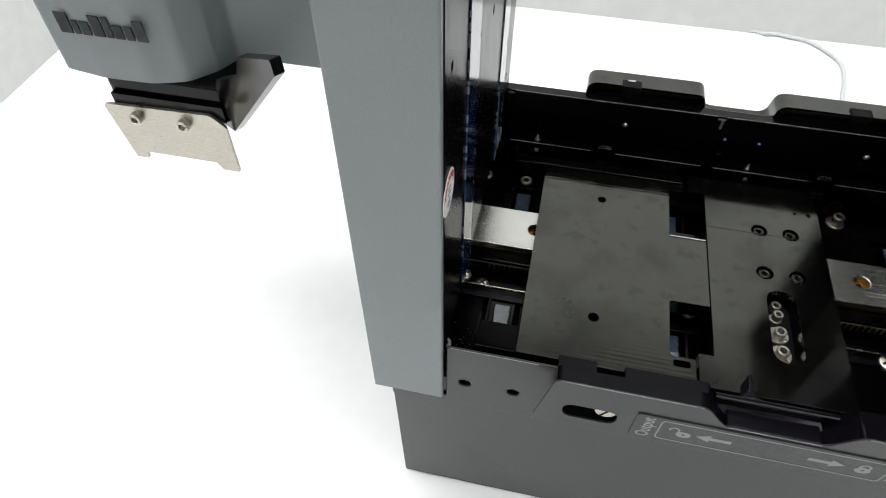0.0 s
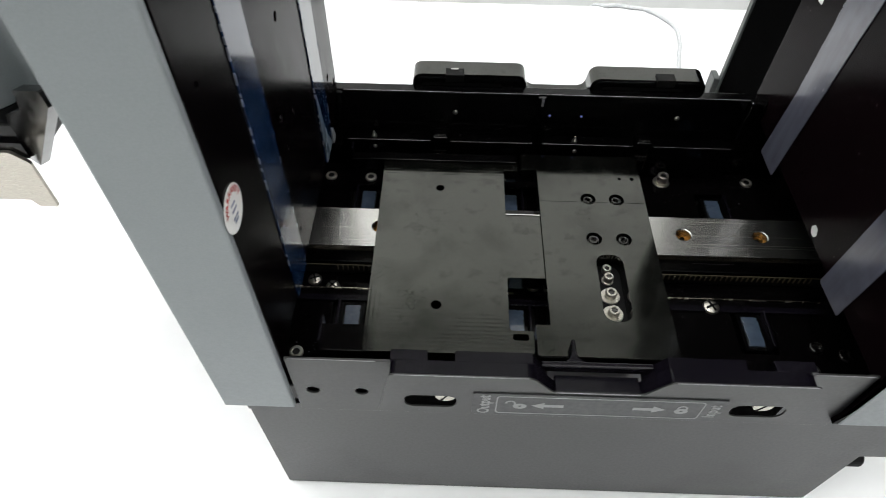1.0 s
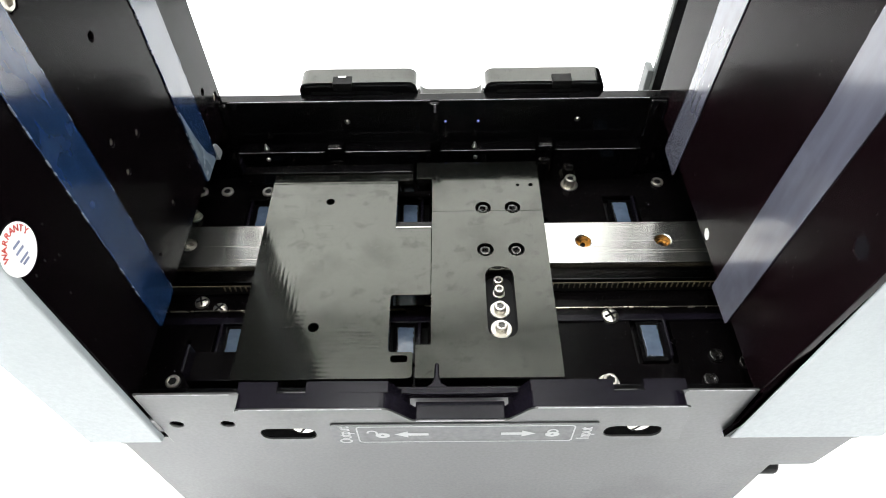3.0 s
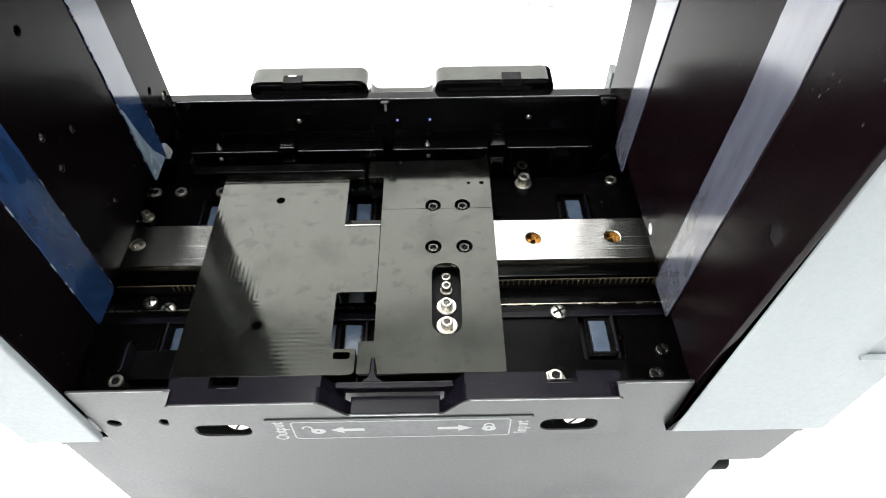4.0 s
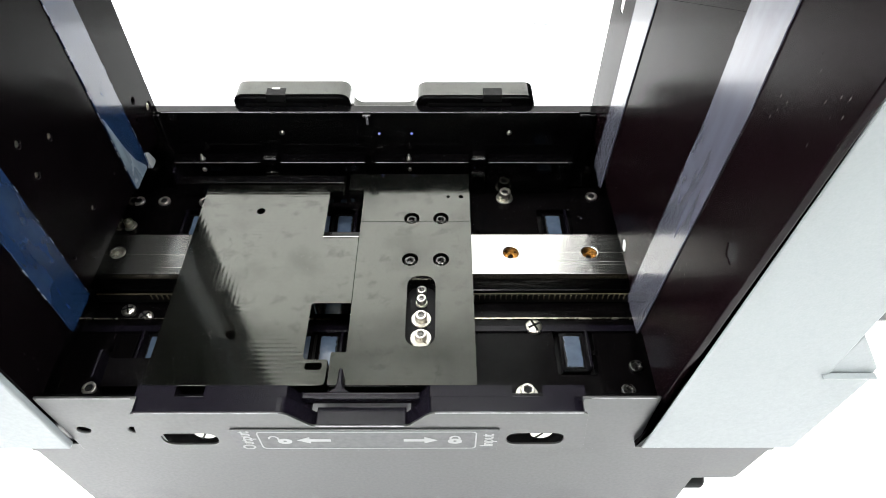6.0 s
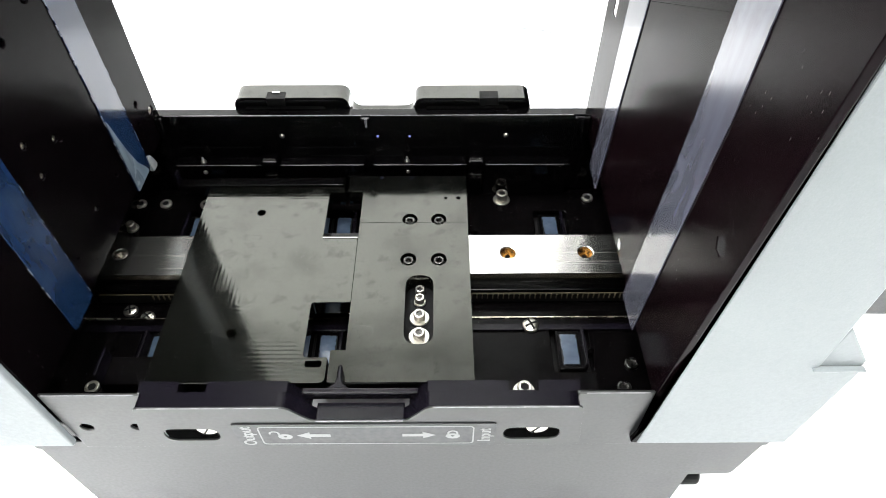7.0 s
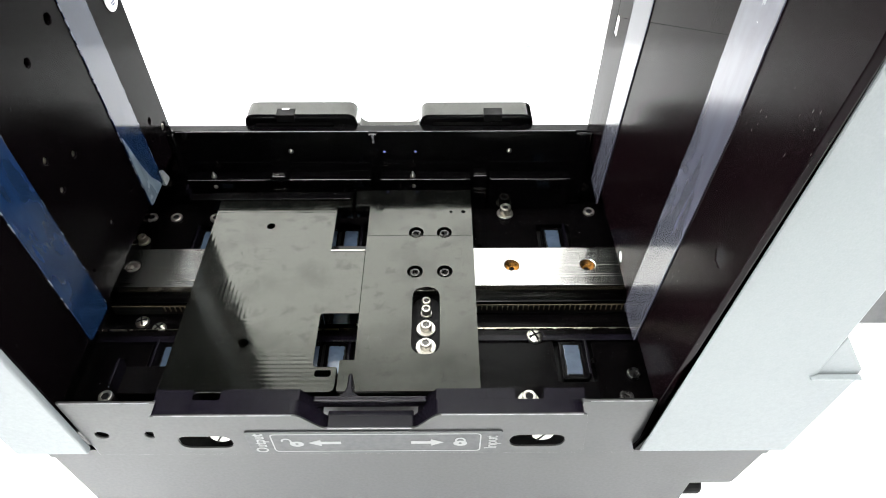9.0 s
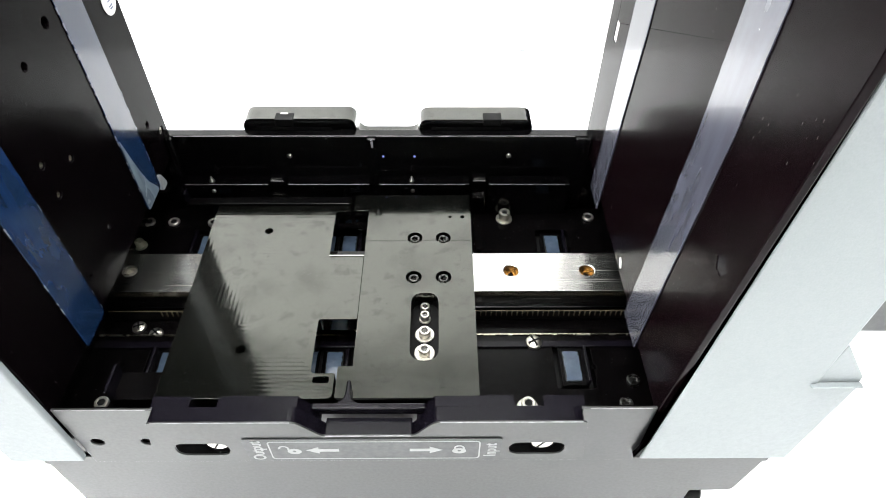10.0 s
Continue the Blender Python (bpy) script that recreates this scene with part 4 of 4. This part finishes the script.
# ---- stickers on the left tower ----


def round_sticker(y, z, r, turn, text):
    ob = thing("warranty_sticker", "round white warranty sticker with red lettering", "sticker", "warranty stickers")
    x = WL + 0.0002
    disc = part("paper", plate(ring(y, z, r, 32), [], x, x + 0.00025, "x"), STICKER, ob)
    bm = bmesh.new()
    if text:
        for k, c in enumerate("WARRANTY"):
            a = radians(160 - 140 * k / 7 + turn)
            m = Matrix.Translation((x + 0.0004, y + 0.76 * r * math.cos(a), z + 0.76 * r * math.sin(a))) @ Matrix(((0, 0, 1, 0), (1, 0, 0, 0), (0, 1, 0, 0), (0, 0, 0, 1))) @ pose(0, 0, 0, 0, 0, math.degrees(a) - 90)
            merge(bm, letters(c, r * 0.36, m))
        part("lettering", bm, RED_INK, ob)
    bars = bmesh.new()
    for v, w in ((0.22, 0.45), (-0.05, 0.5), (-0.38, 0.55), (-0.55, 0.4)):
        a = radians(turn)
        b = boxes((0, 0.0001, -w * r * 0.5, w * r * 0.5, v * r - 0.05 * r, v * r + 0.05 * r))
        bmesh.ops.transform(b, matrix=Matrix.Translation((x + 0.0003, y, z)) @ Matrix.Rotation(a, 4, "X"), verts=b.verts)
        merge(bars, b)
    part("print_bar", bars, BLUE_INK, ob)
    return ob


round_sticker(0.0180, 0.2583, 0.0087, -8, True)
round_sticker(0.1885, 0.2640, 0.0075, 0, False)

# ---- gripper arm beside the left tower ----
arm = thing("gripper_arm", "grey rounded gripper housing with a steel claw plate", "gripper arm")
AX, AY, AZ, AS = 0.0227, 0.0296, -0.0896, 1.217        # arm drawn small, then grown about the camera's eye to fit its view


def grown(bm):
    bmesh.ops.transform(bm, matrix=Matrix.Translation((AX, AY, AZ)) @ Matrix.Scale(AS, 4), verts=bm.verts)
    return bm


inner = (-0.1752 - AX) / AS
shell = [(inner, 0.0870), (-0.2480, 0.0870), (-0.2530, 0.0760), (-0.2620, 0.0660), (-0.2760, 0.0615), (-0.2980, 0.0610), (-0.3180, 0.0640), (-0.3240, 0.0720), (-0.3240, 0.1350), (inner, 0.1350)]
part("housing", grown(plate(rounded(shell, [0.001, 0.003, 0.006, 0.01, 0.02, 0.02, 0.006, 0.006, 0.01, 0.002], 6), [], 0.2505, 0.45)), GREY, arm, "grey powder-coated rounded housing", bevel=0.002)
glyphs = (0.0052, 0.0024, 0.0038, 0.0046, 0.0026, 0.0038, 0.0034, 0.0044)
gx = -0.3075
for k, w in enumerate(glyphs):
    tall = 0.0088 if k in (0, 3, 4, 7) else 0.0058
    part("name_bar", grown(boxes((gx, gx + w, 0.0603, 0.0608, 0.2712, 0.2712 + tall))), DARK_INK, arm)
    gx += w + 0.0011
part("claw_block", grown(boxes((-0.3010, -0.2440, 0.0640, 0.1250, 0.2330, 0.2503))), ANODISED, arm, "black claw block", bevel=0.0015)
claw = [(-0.3050, 0.2370), (-0.3000, 0.2070), (-0.2940, 0.2070), (-0.2935, 0.2110), (-0.2585, 0.2110), (-0.2560, 0.2070), (-0.2480, 0.2070), (-0.2478, 0.2330), (-0.2540, 0.2385)]
part("claw_plate", grown(plate(rounded(claw, [0.002, 0.0008, 0.0005, 0.0005, 0.0008, 0.0008, 0.0006, 0.003, 0.003]), [], 0.0600, 0.0616, "y")), SHEET, arm, "bent stainless claw plate", bevel=0.0004)
part("claw_spacer", grown(boxes((-0.3000, -0.2480, 0.0618, 0.0638, 0.2340, 0.2420))), ANODISED, arm)
for x in (-0.2895, -0.2670):
    part("screw", grown(socket_head(x, 0.0600, 0.2325, 0.0028, 0.0035, axis="y")), ZINC, arm, "silvery socket screw", bevel=0.0002)
bracket = plate(rounded([(-0.025, 0.187), (0.003, 0.193), (0.068, 0.261), (0.067, 0.268), (0.034, 0.253), (0.028, 0.240), (-0.001, 0.223)], 0.0012), [], 0.0, 0.005, "y")
bmesh.ops.transform(bracket, matrix=pose(-0.276, 0.104, 0, 0, 0, -36.4), verts=bracket.verts)
part("claw_bracket", bracket, ANODISED, arm, "black slanted side bracket", bevel=0.0008)
# ---- behind the stacker ----
post = thing("upright_post", "black upright post with a pale edge standing behind", "post")
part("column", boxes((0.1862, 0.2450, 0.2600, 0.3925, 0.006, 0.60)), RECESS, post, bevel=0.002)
part("edge_trim", boxes((0.1850, 0.1916, 0.3927, 0.3990, 0.006, 0.60)), POST_GREY, post, bevel=0.0008)
part("foot_block", boxes((0.1790, 0.2480, 0.2580, 0.4100, 0.0, 0.0058)), DARK_GREY, post, bevel=0.001)
part("foot_bracket", boxes((0.1790, 0.1850, 0.3935, 0.4080, 0.006, 0.0490)), POST_GREY, post, bevel=0.001)

cable = thing("cable", "thin grey cable lying loose on the table", "cable")
path_points = [Vector(p) for p in ((0.090, 0.640, -0.05), (0.100, 0.618, -0.008), (0.112, 0.602, 0.0024), (0.126, 0.604, 0.0024), (0.142, 0.600, 0.0024), (0.160, 0.596, 0.0024), (0.178, 0.578, 0.0024), (0.189, 0.556, 0.0024), (0.187, 0.525, 0.0024), (0.180, 0.495, 0.0024), (0.172, 0.450, 0.0024), (0.176, 0.405, 0.0024))]
fine = []
for i in range(len(path_points) - 1):
    a, b, c, d = path_points[max(i - 1, 0)], path_points[i], path_points[i + 1], path_points[min(i + 2, len(path_points) - 1)]
    for k in range(6):
        u = k / 6
        fine.append(0.5 * ((2 * b) + (c - a) * u + (2 * a - 5 * b + 4 * c - d) * u * u + (3 * b - 3 * c + d - a) * u ** 3))
part("jacket", tube(fine, 0.0022), CABLE, cable, smooth=True)

# ---- crumbs and dust ----
crumbs = bmesh.new()
dice = random.Random(11)
for k in range(70):
    if k < 22:
        cx, cy = dice.gauss(-0.138, 0.009), dice.gauss(0.047, 0.006)
    else:
        cx, cy = dice.uniform(-0.135, 0.115), dice.choice((dice.uniform(0.034, 0.074), dice.uniform(0.142, 0.178)))
    r, h = dice.uniform(0.00008, 0.00034), dice.uniform(0.00006, 0.00022)
    flake = [(cx + r * dice.uniform(0.5, 1.2) * math.cos(a), cy + r * dice.uniform(0.5, 1.2) * math.sin(a)) for a in (0.2, 1.4, 2.7, 3.9, 5.2)]
    if any(abs(cx - x) < 0.013 and abs(cy - y) < 0.017 for x in LIFT_X for y in LIFT_Y):
        continue
    low, high = ([crumbs.verts.new((x, y, z)) for x, y in flake] for z in (0.11952, 0.1196 + h))
    crumbs.faces.new(high)
    for i in range(5):
        crumbs.faces.new((low[i - 1], low[i], high[i], high[i - 1]))
tagged(part("crumbs", crumbs, FRAY), "pale tape crumbs and dust scattered on black metal", "dust", kind="stuff")
